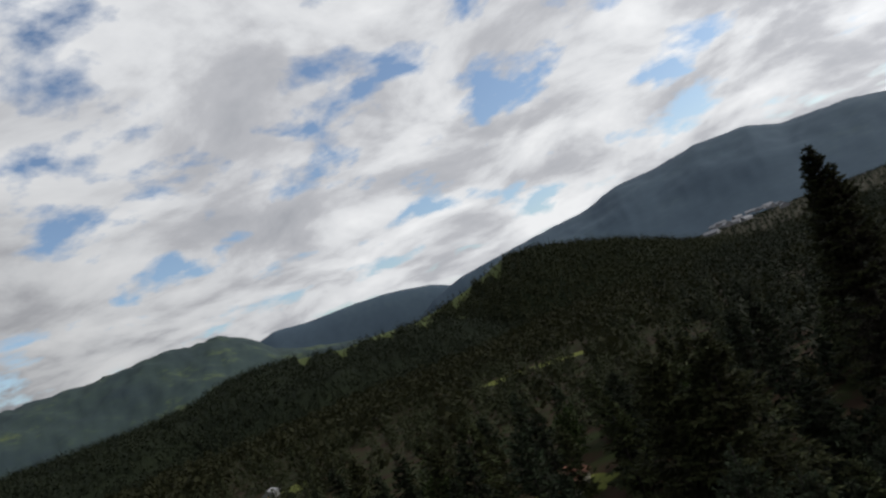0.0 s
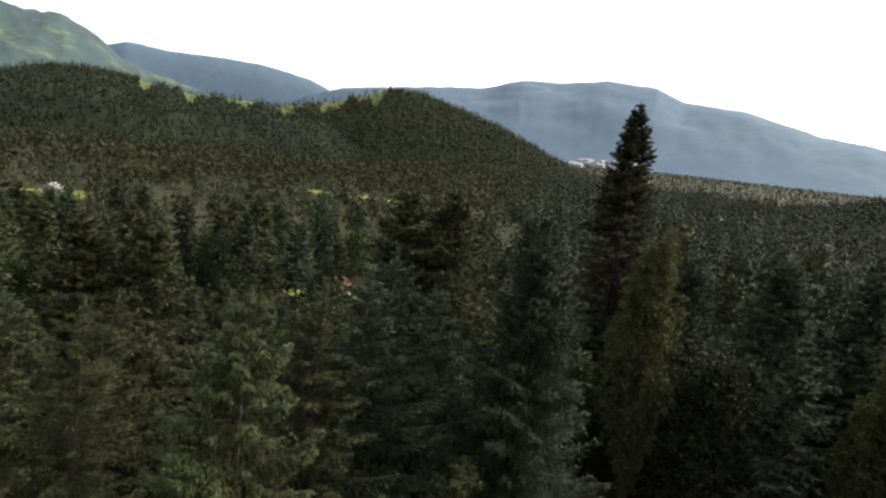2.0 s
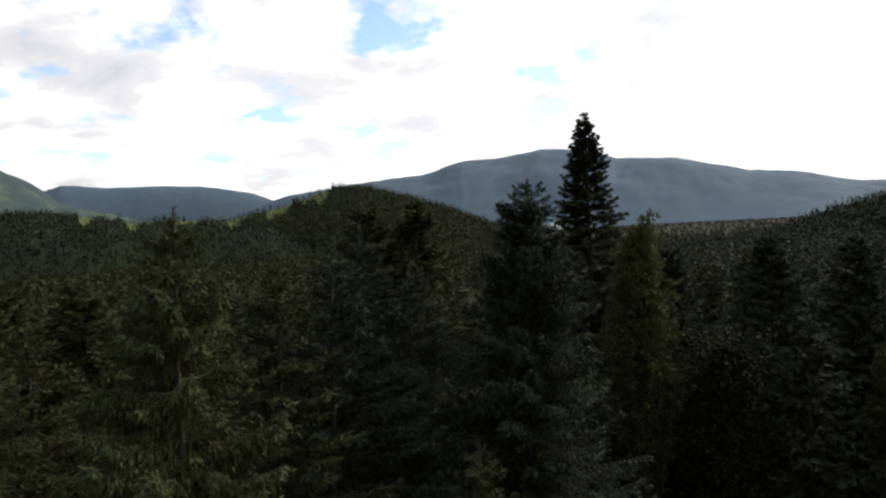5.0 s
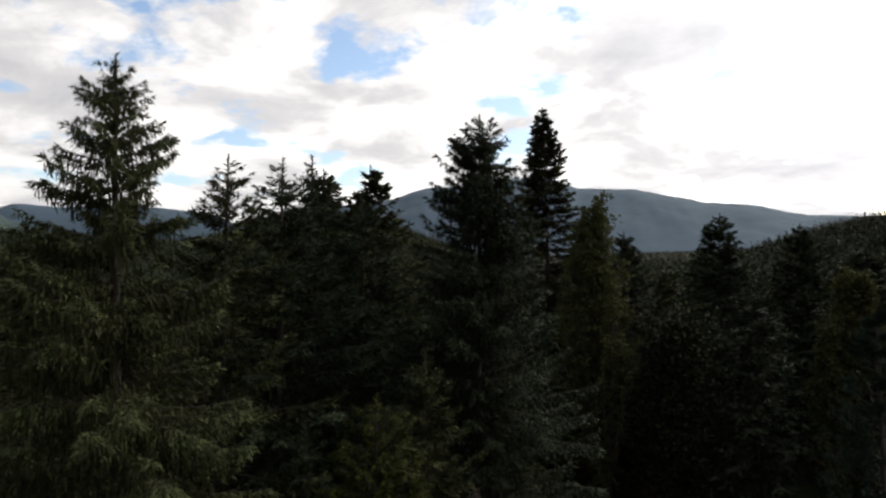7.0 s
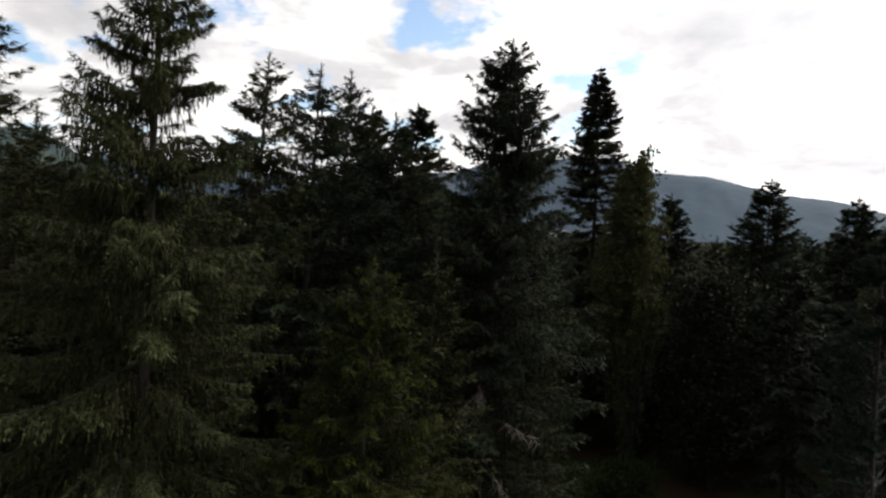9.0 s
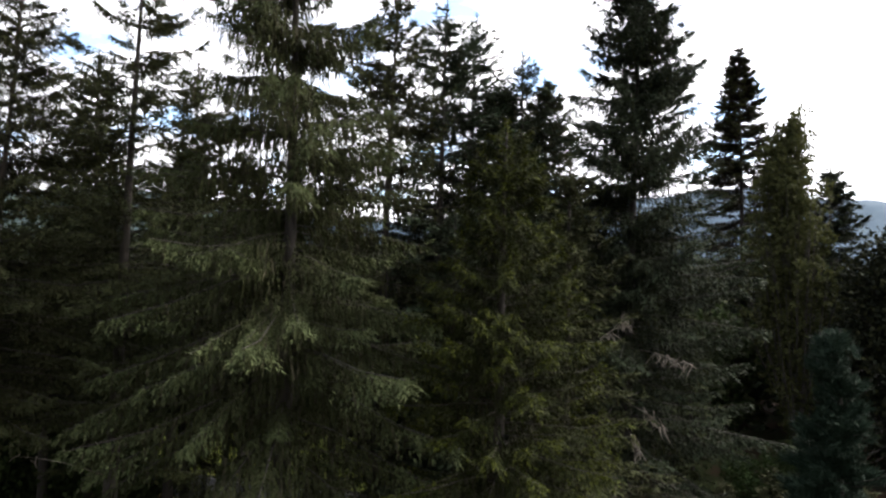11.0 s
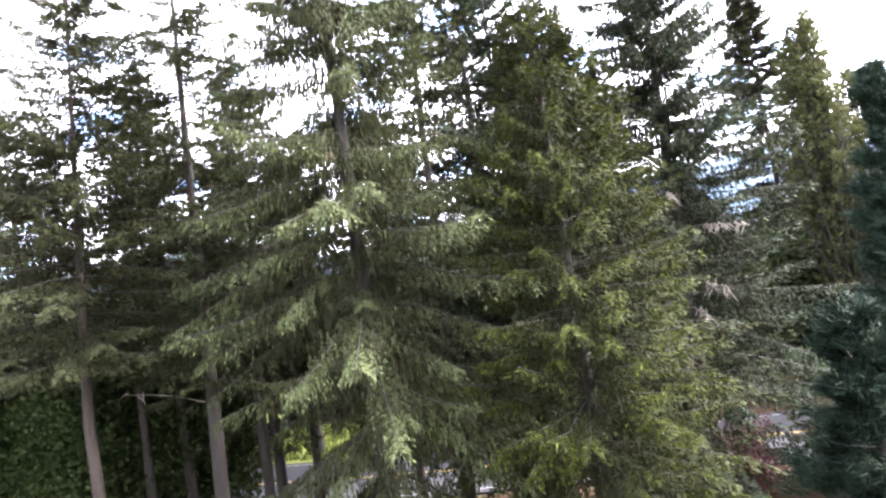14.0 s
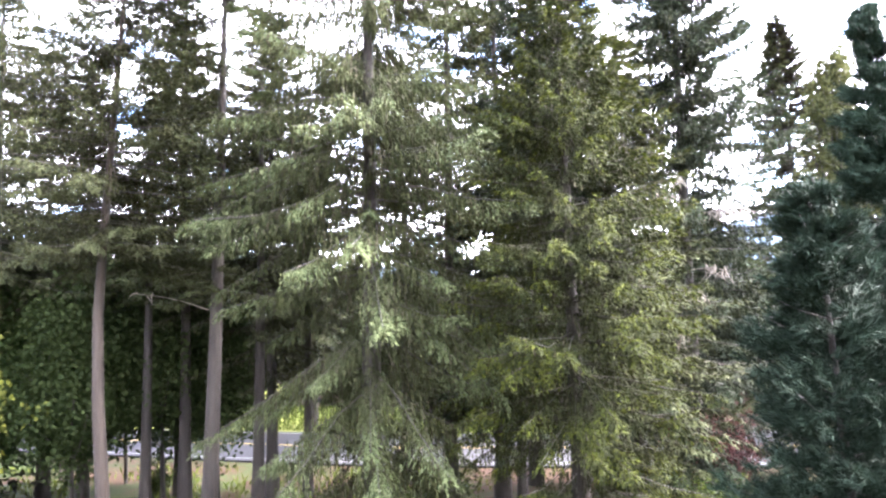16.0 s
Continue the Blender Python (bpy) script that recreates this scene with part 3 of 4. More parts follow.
def strip(name, y0, y1, z, mat, label, category, x0=-160.0, x1=160.0):
    xs = np.linspace(x0, x1, 81)
    v = np.concatenate([np.c_[xs, np.full(81, y) + bend(xs), np.full(81, zz)] for y, zz in ((y0, z - 0.35), (y0 + 0.02, z), (y1 - 0.02, z), (y1, z - 0.35))])
    i = np.arange(81 * 4).reshape(4, 81)
    f = np.concatenate([np.stack([i[k, :-1], i[k, 1:], i[k + 1, 1:], i[k + 1, :-1]], -1) for k in range(3)])
    return tagged(new(name, mesh_of(name, v, f, mat)), label, category, kind="structure")


strip("verge", ROAD_Y1 - 0.1, ROAD_Y1 + 13, 0.06, MEADOW, "sunlit grass verge and field beside the road", "grass", -160.0, -3.0)
strip("road", ROAD_Y0, ROAD_Y1, 0.10, ASPHALT, "grey two-lane asphalt road behind the trees", "road")
strip("road_line_white", 37.2, 37.31, 0.108, WHITE, "white painted edge line", "road marking")
strip("road_line_white", 45.1, 45.21, 0.108, WHITE, "white painted edge line", "road marking")
strip("road_line_yellow", 41.05, 41.17, 0.108, YELLOW, "yellow painted centre line", "road marking")
strip("road_line_yellow", 41.30, 41.42, 0.108, YELLOW, "yellow painted centre line", "road marking")


# ---- trees near the camera ----
def base(x, y):
    return (x, y, float(lie(np.array(x), np.array(y))) - 0.15)


big_fir = tree("fir_tree", conifer(27.2, 4.0, 2.0, 101, (1.0, 0), gap=0.9, per=8, droop=0.54, dense=11.0, blade=(0.15, 0.042), steps=6, hang=0.7, shape=0.85, taper=14.0, uneven=0.30, tip_share=0.5, base_r=0.33, curtain=24.0, fall=1.1, ragged=0.12), base(-3.0, 21.0), BARK, [FIR, FIR_TIP, TWIG], "tall fir with drooping mossy boughs beside the road", "fir tree")
tree("fir_tree", conifer(23.5, 3.9, 11.0, 102, (2.6, 0), bow=1.5, gap=0.85, per=8, droop=0.24, dense=13.0, blade=(0.14, 0.040), steps=6, hang=0.5, shape=0.8, taper=11.0, uneven=0.35, tip_share=0.5, base_r=0.22, curtain=8.0, fall=0.5), base(-12.9, 20.0), PALE_BARK, [FIR, FIR_TIP, TWIG], "bushy fir on a pale bare trunk", "fir tree", trunk_label="pale bare trunk")
thin_fir = tree("fir_tree", conifer(26.0, 2.9, 9.5, 103, (1.9, 0), gap=0.85, per=6, droop=0.22, dense=11.0, blade=(0.16, 0.045), steps=6, hang=0.4, shape=0.7, tip_share=0.25, base_r=0.28, ragged=0.3, curtain=6.0, fall=0.6), base(-9.4, 22.0), GREY_BARK, [FIR, FIR_TIP, TWIG], "thin sparse fir on a tall straight trunk", "fir tree", trunk_label="straight grey-brown trunk")
tree("cedar_tree", conifer(18.9, 2.75, 1.2, 104, (0.5, 0), gap=0.62, per=8, droop=0.34, dense=10.0, hang=0.8, shape=0.85, taper=9.0, tip_share=0.22, uneven=0.3, blade=(0.13, 0.042), steps=6, base_r=0.28, curtain=16.0, fall=0.6, inner=0.3), base(3.0, 21.5), BARK, [CEDAR, CEDAR_TIP, TWIG], "yellow-green cedar, a dense cone of hanging sprays", "cedar tree")
dark_fir = tree("fir_tree", conifer(28.3, 5.3, 1.6, 105, (1.2, 0), gap=0.85, per=10, droop=0.26, dense=9.0, blade=(0.22, 0.065), steps=5, hang=0.6, shape=0.76, taper=20.0, uneven=0.28, tip_share=0.25, base_r=0.36, curtain=12.0, fall=0.8), base(7.0, 33.0), BARK, [SPRUCE_GREEN, SPRUCE_TIP, FIR], "broad dark blue-green fir beyond the cedar", "fir tree")


def plain_fir(x, y, height, radius, clear, seed, lean=1.2, blue=False, label="mid-green fir with a ragged pointed top", dense=3.6, blade=(0.47, 0.18), shape=0.95, ragged=0.10, **more):
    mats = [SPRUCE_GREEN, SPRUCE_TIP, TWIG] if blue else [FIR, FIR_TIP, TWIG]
    radius *= 1.3
    if y < 40:
        dense, blade = 5.6, (0.25, 0.075)
        more = dict(more, curtain=5.0, fall=0.7, uneven=0.34)
    return tree("fir_tree", conifer(height, radius, clear, seed, (lean, 0), dense=dense, blade=blade, shape=shape, ragged=ragged, steps=4, per=7, gap=0.85, **more), base(x, y), BARK, mats, label, "fir tree")


plain_fir(-2.7, 28.3, 26.0, 3.1, 5.0, 106, 1.4, tip_share=0.3)
plain_fir(-1.0, 30.4, 26.2, 3.3, 5.0, 107, 1.4, True, "slender dark fir with a ragged pointed top")
plain_fir(2.2, 34.0, 25.0, 3.2, 5.0, 108, 0.8, True, "blue-green fir with pale new growth", tip_share=0.4)
plain_fir(-21.4, 24.0, 24.8, 3.3, 10.0, 109, 0.8)
plain_fir(-11.4, 29.5, 24.0, 3.3, 6.0, 110, 0.8)
plain_fir(-10.6, 27.0, 22.0, 2.0, 10.0, 115, 1.2, ragged=0.4, label="thin fir with a bare lower trunk")
plain_fir(-10.4, 31.0, 19.0, 2.2, 8.0, 116, 0.8, ragged=0.3, label="thin fir with a bare lower trunk")
plain_fir(-15.3, 26.0, 20.0, 2.4, 10.0, 117, 0.8, ragged=0.2, label="thin fir with a bare lower trunk")
plain_fir(-17.5, 31.0, 23.0, 3.4, 9.0, 118, 0.8, True)
plain_fir(-25.0, 30.0, 25.0, 3.5, 5.0, 119, 0.8)
plain_fir(-6.3, 33.5, 21.0, 2.6, 8.0, 120, 0.8, label="thin fir with a bare lower trunk")
plain_fir(-14.5, 27.5, 24.0, 3.2, 10.5, 132, 0.8, tip_share=0.4)
plain_fir(-19.5, 27.0, 22.0, 3.2, 10.0, 133, 0.8)
plain_fir(-28.0, 26.0, 23.0, 3.4, 9.0, 134, 0.8)
plain_fir(0.4, 27.0, 17.0, 2.2, 4.0, 121, 0.8, True)
plain_fir(4.6, 28.0, 19.0, 2.6, 3.0, 122, 0.8, label="dark fir half hidden behind the cedar")
plain_fir(0.0, 40.0 - 6.5, 26.7, 2.8, 8.0, 123, 1.0, True)
plain_fir(-0.6, 50.7, 28.5, 3.4, 6.0, 124, 1.0)
plain_fir(3.2, 51.5, 28.8, 3.6, 6.0, 125, 0.6)
plain_fir(-24.0, 48.5, 24.4, 3.6, 5.0, 126, 0.6)
plain_fir(-19.8, 50.0, 24.6, 3.6, 5.0, 127, 0.6, tip_share=0.45)
plain_fir(33.5, 60.0, 25.0, 3.8, 3.0, 129, 0.4, True, "dark dense fir beyond the poplar")
plain_fir(44.0, 64.0, 24.0, 3.6, 3.0, 130, 0.4, True, "dark dense fir beyond the poplar")
plain_fir(27.0, 66.0, 24.0, 3.6, 3.0, 131, 0.4, True, "dark dense fir beyond the poplar")
plain_fir(45.5, 39.0, 31.6, 3.4, 3.0, 135, 0.4, True, "tall dark fir east of the poplars")
plain_fir(48.5, 40.0, 31.8, 3.4, 3.0, 136, 0.4, True, "tall dark fir east of the poplars")
plain_fir(51.0, 41.5, 31.8, 3.6, 3.0, 137, 0.4, True, "tall dark fir east of the poplars")
tree("spruce_tree", conifer(39.2, 4.6, 6.0, 111, (0.4, 0), gap=0.62, per=7, droop=0.32, dense=4.0, blade=(0.42, 0.18), shape=0.95, taper=18.0, tip_share=0.5, base_r=0.4, steps=5), base(22.6, 77.3), BARK, [TWIG, FIR_TIP, TWIG], "very tall narrow spire-shaped spruce", "spruce tree")


def leafy_tree(name, x, y, height, radius, clear, seed, n, mats, label, leaf=0.22, limbs=40, upright=0.8, clump=0.5, category="tree", **more):
    return tree(name, leafy(height, radius, clear, seed, n, leaf, limbs, upright, (0, 0), clump, **more), base(x, y), BARK, mats, label, category)


POPLARS = [POPLAR, POPLAR]
leafy_tree("poplar_tree", 21.2, 56.2, 28.0, 4.1, 1.0, 112, 32000, POPLARS, "columnar poplar with olive-green leaves", 0.27, 130, 0.92, 0.27, "poplar tree", top_shape=0.95)
leafy_tree("poplar_tree", 39.2, 50.5, 20.5, 3.3, 1.0, 113, 110000, POPLARS, "shorter columnar poplar with bright leaves", 0.25, 80, 0.92, 0.26, "poplar tree", top_shape=0.95)
leafy_tree("poplar_tree", 44.5, 51.5, 19.0, 3.3, 1.0, 114, 14000, POPLARS, "shorter columnar poplar with bright leaves", 0.25, 80, 0.92, 0.26, "poplar tree", top_shape=0.95)
leafy_tree("poplar_tree", 36.0, 49.5, 17.0, 2.0, 1.0, 140, 10000, POPLARS, "shorter columnar poplar with bright leaves", 0.25, 70, 0.92, 0.26, "poplar tree", top_shape=0.95)
leafy_tree("poplar_tree", 49.5, 53.0, 18.5, 3.3, 1.0, 143, 14000, POPLARS, "shorter columnar poplar with bright leaves", 0.25, 80, 0.92, 0.26, "poplar tree", top_shape=0.95)
leafy_tree("poplar_tree", 53.5, 54.0, 17.0, 2.2, 1.0, 144, 11000, POPLARS, "shorter columnar poplar with bright leaves", 0.25, 80, 0.92, 0.26, "poplar tree", top_shape=0.95)
leafy_tree("yew_tree", 27.0, 54.0, 18.5, 4.4, 1.0, 141, 16000, [SPRUCE_GREEN, FIR], "broad rounded dark tree beside the poplar", 0.34, 90, 0.35, 0.7, "tree")
leafy_tree("maple_tree", -11.4, 14.4, 10.0, 1.7, 3.0, 142, 9000, [SHRUB_GREEN, CEDAR_TIP], "young maple with bright yellow-green leaves", 0.16, 40, 0.5, 0.35, "maple tree")
for k, (x, y, hh, rr) in enumerate([(-16.0, 28.0, 12.0, 2.6), (-20.5, 29.0, 11.0, 2.8), (-25.0, 31.5, 13.0, 3.0), (-30.0, 30.0, 13.0, 3.2), (-18.5, 33.0, 9.0, 2.4), (-22.5, 33.0, 14.0, 3.0), (-27.5, 33.5, 14.0, 3.2), (-34.0, 32.0, 14.0, 3.4), (-17.6, 24.6, 10.5, 2.4), (-22.0, 25.0, 11.5, 2.6), (-14.2, 29.5, 10.0, 2.2)]):
    leafy_tree("alder_tree", x, y, hh, rr, 3.0, 150 + k, 17000, [BROADLEAF, BROADLEAF], "dark leafy alder on a thin trunk", 0.21, 54, 0.35, 0.55, "alder tree", base_r=0.11)


def pine(x, y, height, radius, clear, seed, label, n_scale=1.0):
    """Bushy pine: plumes of long soft needles on the outer ends of separate rising boughs."""
    r = np.random.default_rng(seed)
    wood, arms, _, _ = conifer(height, radius * 0.8, clear, seed, gap=0.8, per=5, droop=0.0, dense=1.0, shape=0.5, steps=1)
    boughs = int(120 * n_scale)
    zz = clear + (height - clear) * r.uniform(0, 1, boughs) ** 0.9
    part = (zz - clear) / (height - clear)
    rad = radius * np.clip(1 - part, 0.02, 1) ** 0.62 * (0.7 + 0.3 * np.clip(part * 5, 0, 1)) * r.uniform(0.55, 1.15, boughs)
    a = r.uniform(0, 6.283, boughs)
    out = np.c_[np.cos(a), np.sin(a), r.uniform(0.1, 0.55, boughs)]
    per = 16
    back = r.uniform(0, 1, (boughs, per))
    tip = np.c_[rad * np.cos(a), rad * np.sin(a), zz + 0.25 * rad]
    swing = r.normal(0, 1, (boughs, per, 3)) * np.array([1, 1, 0.55]) * (0.09 + 0.24 * back)[..., None] * np.clip(rad, 0.4, 1.5)[:, None, None]
    c = (tip[:, None] - out[:, None] * (back * 0.55 * np.clip(rad, 0.3, 2.0)[:, None])[..., None] + swing).reshape(-1, 3)
    n, m = len(c), 44
    outward = unit(np.repeat(unit(out), per, 0) + r.normal(0, 0.35, (n, 3)) + np.array([0, 0, 0.25]))
    w2 = unit(np.repeat(outward, m, 0) + r.normal(0, 0.42, (n * m, 3)))
    q = np.repeat(c, m, 0) + np.repeat(outward, m, 0) * r.uniform(-0.16, 0.12, (n * m, 1)) + r.normal(0, 0.03, (n * m, 3))
    v, f = needles(q, w2, unit(np.cross(w2, r.normal(0, 1, w2.shape))), r.uniform(0.12, 0.22, n * m), 0.024)
    return tree("pine_tree", (wood, arms, (v, [f]), np.zeros(n * m, int)), base(x, y), BARK, [PINE], label, "pine tree")


pine(7.7, 14.0, 9.6, 2.3, 0.6, 160, "bushy blue-green pine with soft tufted needles", 1.5)
pine(9.9, 17.2, 13.6, 1.7, 1.0, 161, "dark pine standing behind the bushy pine", 1.4)
pine(20.2, 25.5, 19.8, 3.2, 2.0, 162, "tall dark pine at the edge of the clearing", 0.9)
pine(30.0, 34.0, 11.0, 3.2, 1.0, 163, "grey-green pine in front of the poplars", 0.9)
pine(33.5, 31.0, 9.0, 2.6, 1.0, 164, "grey-green pine in front of the poplars", 0.9)

# ---- trees beyond the road ----
kinds, slim = [], []
for k in range(10):
    light = k >= 6
    spot_x, spot_y = ((-50.0, 58.0), (52.0, 68.0), (-42.0, 63.0), (12.0, 70.0), (58.0, 58.0), (-47.0, 51.0), (-30.0, 110.0), (20.0, 120.0), (60.0, 115.0), (-70.0, 100.0))[k]
    ob = tree("fir_tree", conifer(20.0, (3.3, 3.9, 2.9, 3.6, 4.1, 3.2)[k % 6], 2.0, 200 + k, (0.3, 0), gap=1.25 if light else 0.95, per=6, droop=0.28, dense=0.8 if light else 1.4, blade=(1.1, 0.46) if light else (0.75, 0.30), taper=11.5, shape=(0.9, 0.85, 0.95, 1.0, 0.9, 0.85)[k % 6], steps=2, tip_share=0.3), base(spot_x, spot_y), BARK, [SPRUCE_GREEN, SPRUCE_TIP, TWIG] if k % 2 else [FIR, FIR_TIP, TWIG], "dense fir in the woods beyond the road", "fir tree", "firs beyond the road")
    (slim if light else kinds).append(ob)
broad = []
for k in range(3):
    ob = leafy_tree("maple_tree", (-36.0, 8.0, 70.0)[k], (88.0, 84.0, 75.0)[k], 12.0, 4.0, 2.0, 220 + k, 2400, [BROADLEAF, WOODS], "rounded leafy maple in the woods beyond the road", 0.62, 30, 0.35, 0.9, "maple tree")
    tagged(ob, group="maples beyond the road")
    broad.append(ob)
r = np.random.default_rng(77)
taken = [(20.6, 56.2), (22.6, 77.3), (33.5, 60), (27, 54), (37.5, 50.5), (42, 51.5), (34.5, 49.5), (44, 64), (27, 66), (-0.6, 50.7), (3.2, 51.5), (-24, 48.5), (-19.8, 50)]
placed = 0
while placed < 215:
    a, d = radians(r.uniform(-52, 52)), math.sqrt(r.uniform(44**2, 150**2))
    if placed < 90:
        d = r.uniform(46, 82)
    x, y = 4 + d * math.sin(a), 3 + d * math.cos(a)
    if y < 48.5 or is_open(np.array(x), np.array(y)) or any((x - u) ** 2 + (y - w) ** 2 < 3.3**2 for u, w in taken):
        continue
    side = math.degrees(a)
    if 12 < side < 28 and d < 62:
        continue
    hh = r.uniform(13, 18) + float(np.interp(side, [-40, -30, -8, 8, 18, 40], [2, -3, -3, -2.5, 3.0, 5.0])) * (d < 95 or side > 8)
    taken.append((x, y))
    placed += 1
    spin = pose(*base(x, y), 0, 0, r.uniform(0, 360))
    if r.random() < 0.15 and d > 60:
        ob = copy_thing(broad[int(r.integers(3))], spin)
        ob.scale = (hh / 17,) * 3
    else:
        ob = copy_thing(slim[int(r.integers(4))] if d > 88 else kinds[int(r.integers(6))], spin)
        ob.scale = (hh / 20 * r.uniform(0.85, 1.1), hh / 20 * r.uniform(0.85, 1.1), hh / 20)
# trees on the near side of the road, at both ends of the row
placed = 0
while placed < 34:
    x, y = (r.uniform(-70, -24), r.uniform(15, 33)) if placed < 20 else (r.uniform(24, 60), r.uniform(24, 35))
    if any((x - u) ** 2 + (y - w) ** 2 < 3.2**2 for u, w in taken) or (x > 0 and abs(x - 0.75 * y - 2) < 5):
        continue
    taken.append((x, y))
    placed += 1
    hh = r.uniform(15, 23) if x < 0 else r.uniform(6, 9)
    ob = copy_thing(kinds[int(r.integers(6))], pose(*base(x, y), 0, 0, r.uniform(0, 360)))
    ob.scale = (hh / 20, hh / 20, hh / 20)
    tagged(ob, "dense fir on the near side of the road", group="firs on the near side of the road")

# young firs along the near edge of the road
for k in range(9):
    x, y = 11.5 + 1.75 * k, 33.2 + r.uniform(-0.8, 1.4)
    ob = copy_thing(kinds[int(r.integers(6))], pose(*base(x, y), 0, 0, r.uniform(0, 360)))
    hh = r.uniform(5.5, 8.5)
    ob.scale = (hh / 17, hh / 17, hh / 20)
    tagged(ob, "young dark fir along the edge of the road", group="young firs along the road")
# unseen firs added behind the walk, to block low sky light from the south
for k in range(22):
    x, y = -46.0 + 4.6 * k + r.uniform(-1.5, 1.5), r.uniform(-26, -9) - 0.1 * abs(k - 10)
    ob = copy_thing(kinds[int(r.integers(6))], pose(*base(x, y), 0, 0, r.uniform(0, 360)))
    ob.scale = (r.uniform(0.9, 1.15),) * 3
    tagged(ob, "unseen fir added south of the clearing to block low sky", group="firs south of the clearing")

# ---- dead boughs and loose wood ----
def dead_bough(parent, x0, y0, z0, x1, y1, z1, seed, twigs=26, name="dead_bough"):
    """A bare pale limb from near the trunk to its end, with hanging twigs. Places in the world."""
    r = np.random.default_rng(seed)
    s = np.linspace(0, 1, 6)
    line = np.c_[x0 + (x1 - x0) * s, y0 + (y1 - y0) * s, z0 + (z1 - z0) * s + 0.12 * np.sin(s * 3.1)] - np.array(parent.location)
    pieces = [tubes(line[None], np.linspace(0.022, 0.008, 6)[None], 5)]
    if twigs:
        u = r.uniform(0.45, 1.0, twigs)
        q = np.stack([np.interp(u, s, line[:, c]) for c in range(3)], -1) + r.normal(0, 0.08, (twigs, 3))
        e = q + np.c_[r.normal(0, 0.22, (twigs, 2)), -r.uniform(0.15, 0.5, twigs)]
        pieces.append(tubes(np.stack([q, (q + e) / 2 + r.normal(0, 0.03, q.shape), e], 1), np.tile([0.022, 0.018, 0.006], (twigs, 1)), 4))
    part_of(name, mesh_of(name, *joined(pieces), DEADWOOD, smooth=True), parent, "pale dead bough with bare hanging twigs")


for k, (x, y, z) in enumerate([(7.1, 29.4, 12.8), (9.5, 29.5, 11.3), (6.5, 28.8, 6.6), (6.2, 29.2, 12.2), (8.6, 29.0, 9.0), (7.6, 28.8, 8.0)]):
    dead_bough(dark_fir, 7.4, 32.4, z + 0.3, x, y, z, 300 + k)
dead_bough(thin_fir, -9.0, 21.9, 8.7, -11.3, 21.0, 9.4, 310, 3)

post = new("wooden_post", mesh_of("wooden_post", *joined([tubes(np.array([[[0, 0, -0.3], [0.12, 0, 0.8], [0.35, 0, 1.9]]]), np.array([[0.20, 0.17, 0.13]]), 9)]), BARK, smooth=True))
post.location = (6.5, 39.0 - 3.2, 0.0)
tagged(post, "leaning dark broken tree stump beside the road", "stump")


def shrub(name, x, y, height, radius, seed, n, mats, label, leaf=0.13):
    r = np.random.default_rng(seed)
    stems = 9
    a = r.uniform(0, 6.28, stems)
    tip = np.c_[np.cos(a) * radius * 0.8, np.sin(a) * radius * 0.8, r.uniform(0.5, 0.95, stems) * height]
    s = np.linspace(0, 1, 4)[None, :, None]
    path = tip[:, None] * np.concatenate([s**1.3, s**1.3, s**0.8], -1)
    c = path[r.integers(0, stems, n // 12), r.integers(1, 4, n // 12)] + r.normal(0, radius * 0.25, (n // 12, 3))
    c[:, 2] = np.clip(c[:, 2], 0.1, None)
    q = np.repeat(c, 12, 0) + r.normal(0, 0.12, (len(c) * 12, 3))
    w2 = unit(r.normal(0, 1, q.shape))
    v, f = blades(q, w2, unit(np.cross(w2, r.normal(0, 1, q.shape))), leaf, leaf * 0.6)
    ob = new(name)
    ob.location = base(x, y)
    part_of("stem", mesh_of("stem", *tubes(path, np.tile([0.03, 0.025, 0.02, 0.008], (stems, 1)), 5), BARK), ob)
    part_of("leaves", mesh_of("leaves", v, f, mats, (r.random(len(f)) < 0.3).astype(int)), ob)["kind"] = "stuff"
    return tagged(ob, label, "shrub")


shrub("shrub", 8.2, 33.0, 3.0, 1.9, 320, 6000, [RUSSET, RUSSET], "reddish-brown leafy shrub beside the road")
shrub("shrub", 28.0, 57.0, 3.2, 2.4, 321, 4000, [RUSSET, RUSSET], "reddish-brown leafy shrub in the clearing", 0.2)
for k, (x, y) in enumerate([(18.6, 51.2), (20.6, 52.4), (16.4, 49.2)]):
    shrub("shrub", x, y, 2.8, 1.8, 323 + k, 3000, [BROADLEAF, BROADLEAF], "green leafy shrub at the foot of the poplar", 0.2)
r = np.random.default_rng(330)
for k in range(16):
    x, y = r.uniform(-26, 9), r.uniform(16, 35)
    if k < 6:
        x, y = r.uniform(2, 8), r.uniform(15.5, 20)
    shrub("shrub", x, y, r.uniform(0.8, 2.2), r.uniform(0.7, 1.4), 331 + k, 1800, [BROADLEAF, SHRUB_GREEN], "low green shrub on the forest floor")

# grass on the near floor and along the verge
r = np.random.default_rng(350)
n = 26000
gx, gy = r.uniform(-60, -3, n), np.where(r.random(n) < 0.45, r.uniform(14, 36, n), r.uniform(46.2, 58, n))
keep = (swell(gx, gy, 6.0, 3.0) > -0.05) | (gy > 40)
gx, gy = gx[keep], gy[keep]
bend_y = bend(gx) * (gy > 40)
q = np.c_[gx, gy + bend_y, np.maximum(lie(gx, gy), 0.05 * (gy > 40))]
w2 = unit(np.c_[r.normal(0, 0.35, (len(q), 2)), np.ones(len(q))])
tagged(new("grass", mesh_of("grass", *blades(q, w2, unit(np.cross(w2, r.normal(0, 1, q.shape))), r.uniform(0.2, 0.6, len(q)), 0.09), SHRUB_GREEN)), "rough green grass on the verge and forest floor", "grass", kind="stuff")


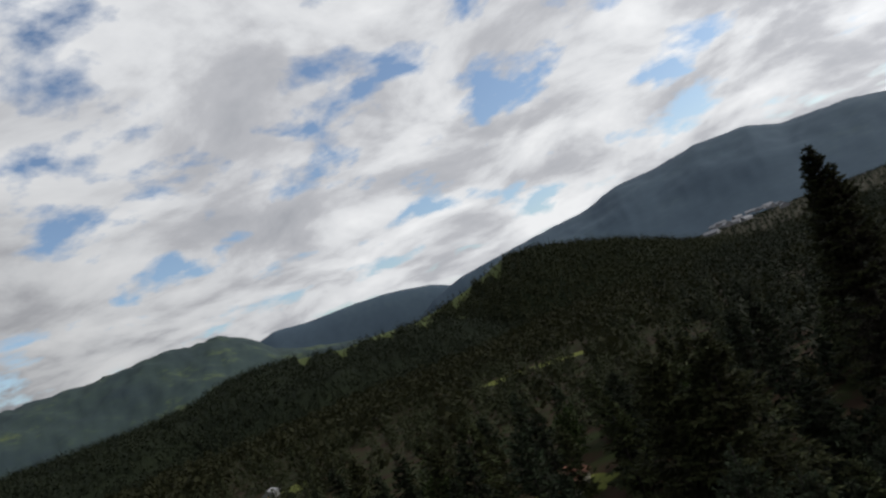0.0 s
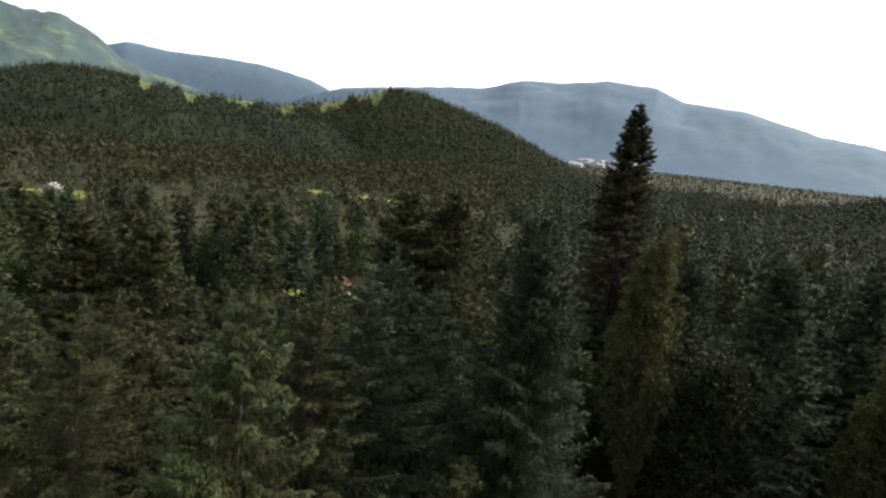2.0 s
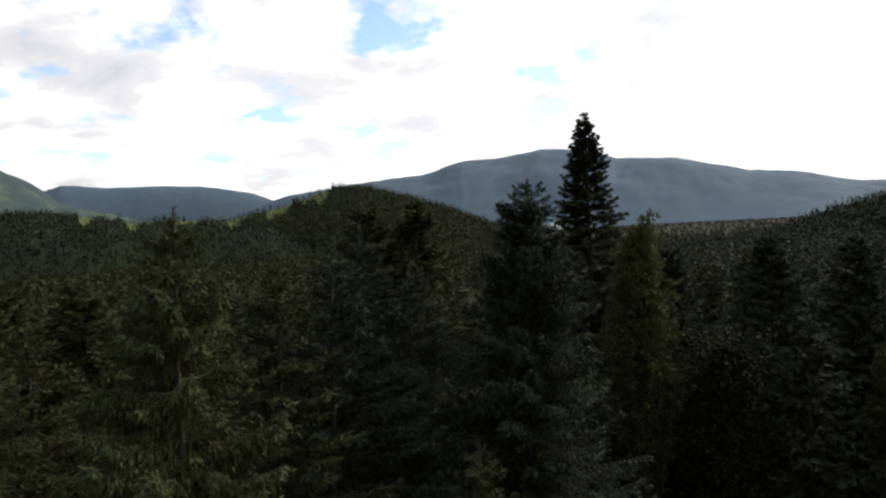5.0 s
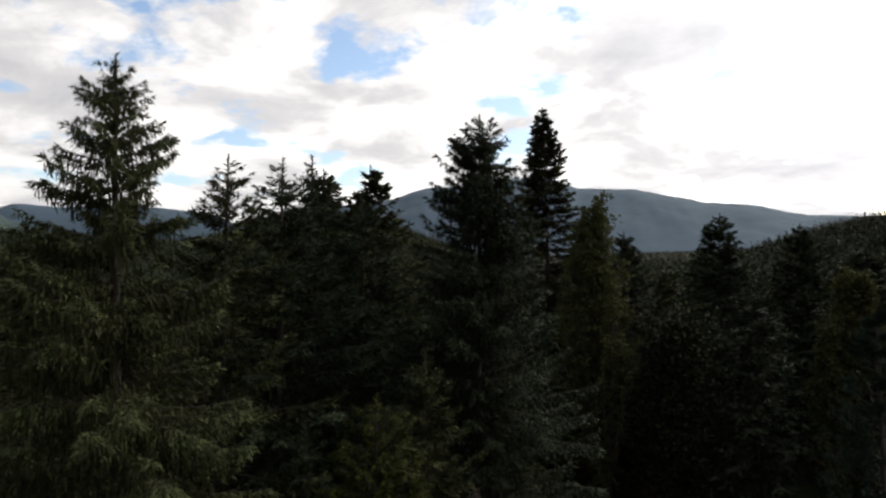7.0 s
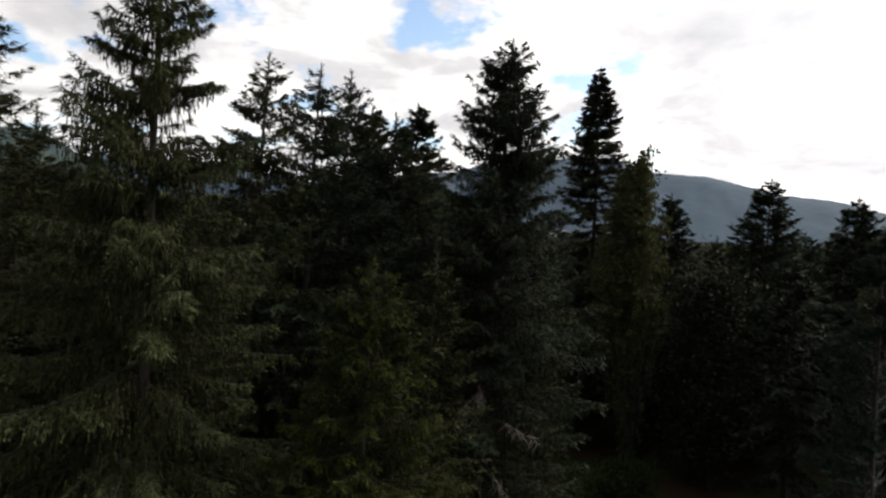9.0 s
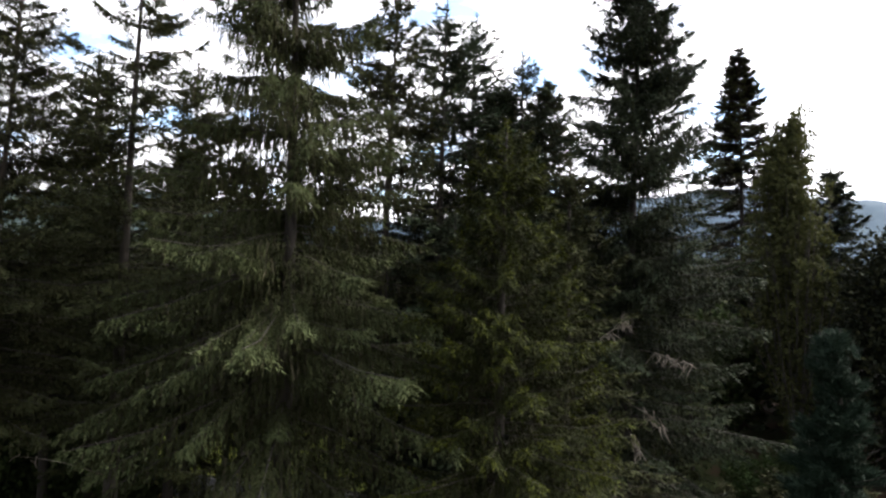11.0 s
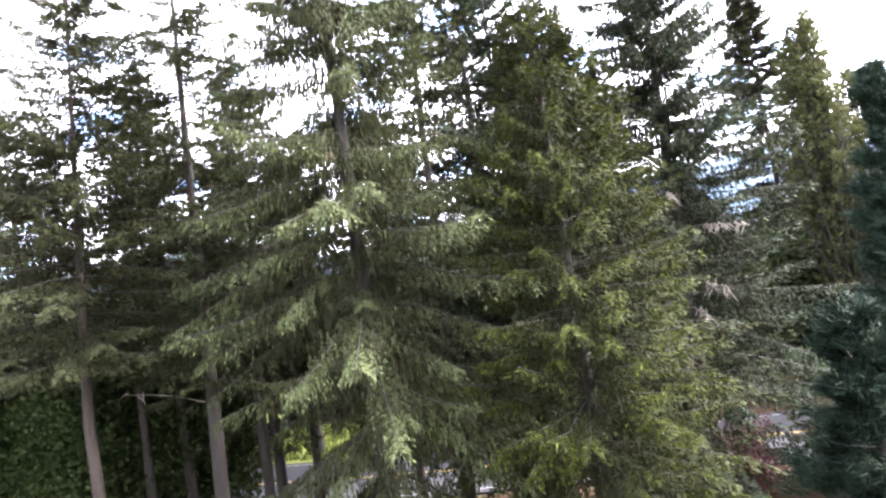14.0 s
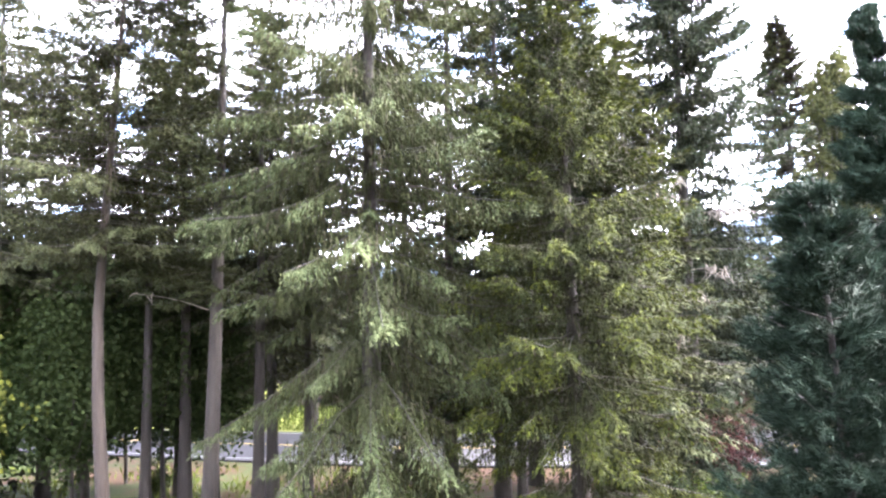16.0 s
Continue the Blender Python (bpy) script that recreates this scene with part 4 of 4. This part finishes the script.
# ---- houses ----
def block(x0, x1, y0, y1, z0, z1):
    v = np.array([(x, y, z) for z in (z0, z1) for x, y in ((x0, y0), (x1, y0), (x1, y1), (x0, y1))])
    f = np.array([(3, 2, 1, 0), (4, 5, 6, 7), (0, 1, 5, 4), (1, 2, 6, 5), (2, 3, 7, 6), (3, 0, 4, 7)])
    return v, f


def house(x, y, turn, w, d, h, roof_mat, wall_mat, label, name="house"):
    ob = new(name)
    ob.matrix_basis = pose(x, y, float(lie(np.array(x), np.array(y))) - 0.1, 0, 0, turn)
    top = h + w * 0.30
    v = np.array([(-w / 2, -d / 2, 0), (w / 2, -d / 2, 0), (w / 2, -d / 2, h), (0, -d / 2, top), (-w / 2, -d / 2, h), (-w / 2, d / 2, 0), (w / 2, d / 2, 0), (w / 2, d / 2, h), (0, d / 2, top), (-w / 2, d / 2, h)])
    part_of("wall", mesh_of("wall", v, [np.array([(0, 1, 2, 4), (6, 5, 9, 7), (1, 6, 7, 2), (5, 0, 4, 9)]), np.array([(4, 2, 3), (7, 9, 8)])], wall_mat), ob)
    e, o = w / 2 + 0.5, d / 2 + 0.45
    drop = 0.5 * 0.6
    for side in (-1, 1):
        a = np.array([(0, -o, top + 0.05), (0, o, top + 0.05), (side * e, o, h - drop + 0.05), (side * e, -o, h - drop + 0.05)])
        vv = np.concatenate([a, a + np.array([0, 0, 0.16])])
        part_of("roof", mesh_of("roof", vv, np.array([(0, 1, 2, 3), (7, 6, 5, 4), (0, 4, 5, 1), (1, 5, 6, 2), (2, 6, 7, 3), (3, 7, 4, 0)]), roof_mat), ob)
    part_of("door", mesh_of("door", *block(-0.5, 0.5, -d / 2 - 0.06, -d / 2 - 0.01, 0.1, 2.1), TAN), ob)
    for cx in (-w * 0.3, w * 0.3):
        win = part_of("window", mesh_of("window", *block(cx - 0.6, cx + 0.6, -d / 2 - 0.07, -d / 2 - 0.01, 0.95, 2.05), WHITE), ob)
        part_of("pane", mesh_of("pane", *block(cx - 0.5, cx + 0.5, -d / 2 - 0.085, -d / 2 - 0.072, 1.05, 1.95), GLASS_DARK), win)
    return tagged(ob, label, "house")


house(-42.0, 72.0, 30, 7, 9, 2.8, ROOF, TAN, "small tan house with a rust-coloured roof", "house")
house(-19.0, 121.0, -20, 5.5, 7, 2.6, ROOF, SIDING, "pale house with a rust-coloured roof")
house(-140.0, 226.0, 10, 4.5, 5.5, 2.6, GREY_ROOF, GREY_ROOF, "small grey house with a grey roof among trees")
r = np.random.default_rng(400)
far_house = None
for k in range(16):
    a, d = radians(r.uniform(9.5, 15.5)), r.uniform(1150, 1900)
    m = pose(4 + d * math.sin(a), 4 + d * math.cos(a), 9.0 + r.uniform(0, 6), 0, 0, r.uniform(0, 180))
    if far_house is None:
        far_house = house(0, 0, 0, 14, 24, 3.6, GREY_ROOF, GREY_ROOF, "pale distant building at the foot of the mountain", "building")
        tagged(far_house, group="buildings of the far town")
        far_house.matrix_basis = m
    else:
        copy_thing(far_house, m)
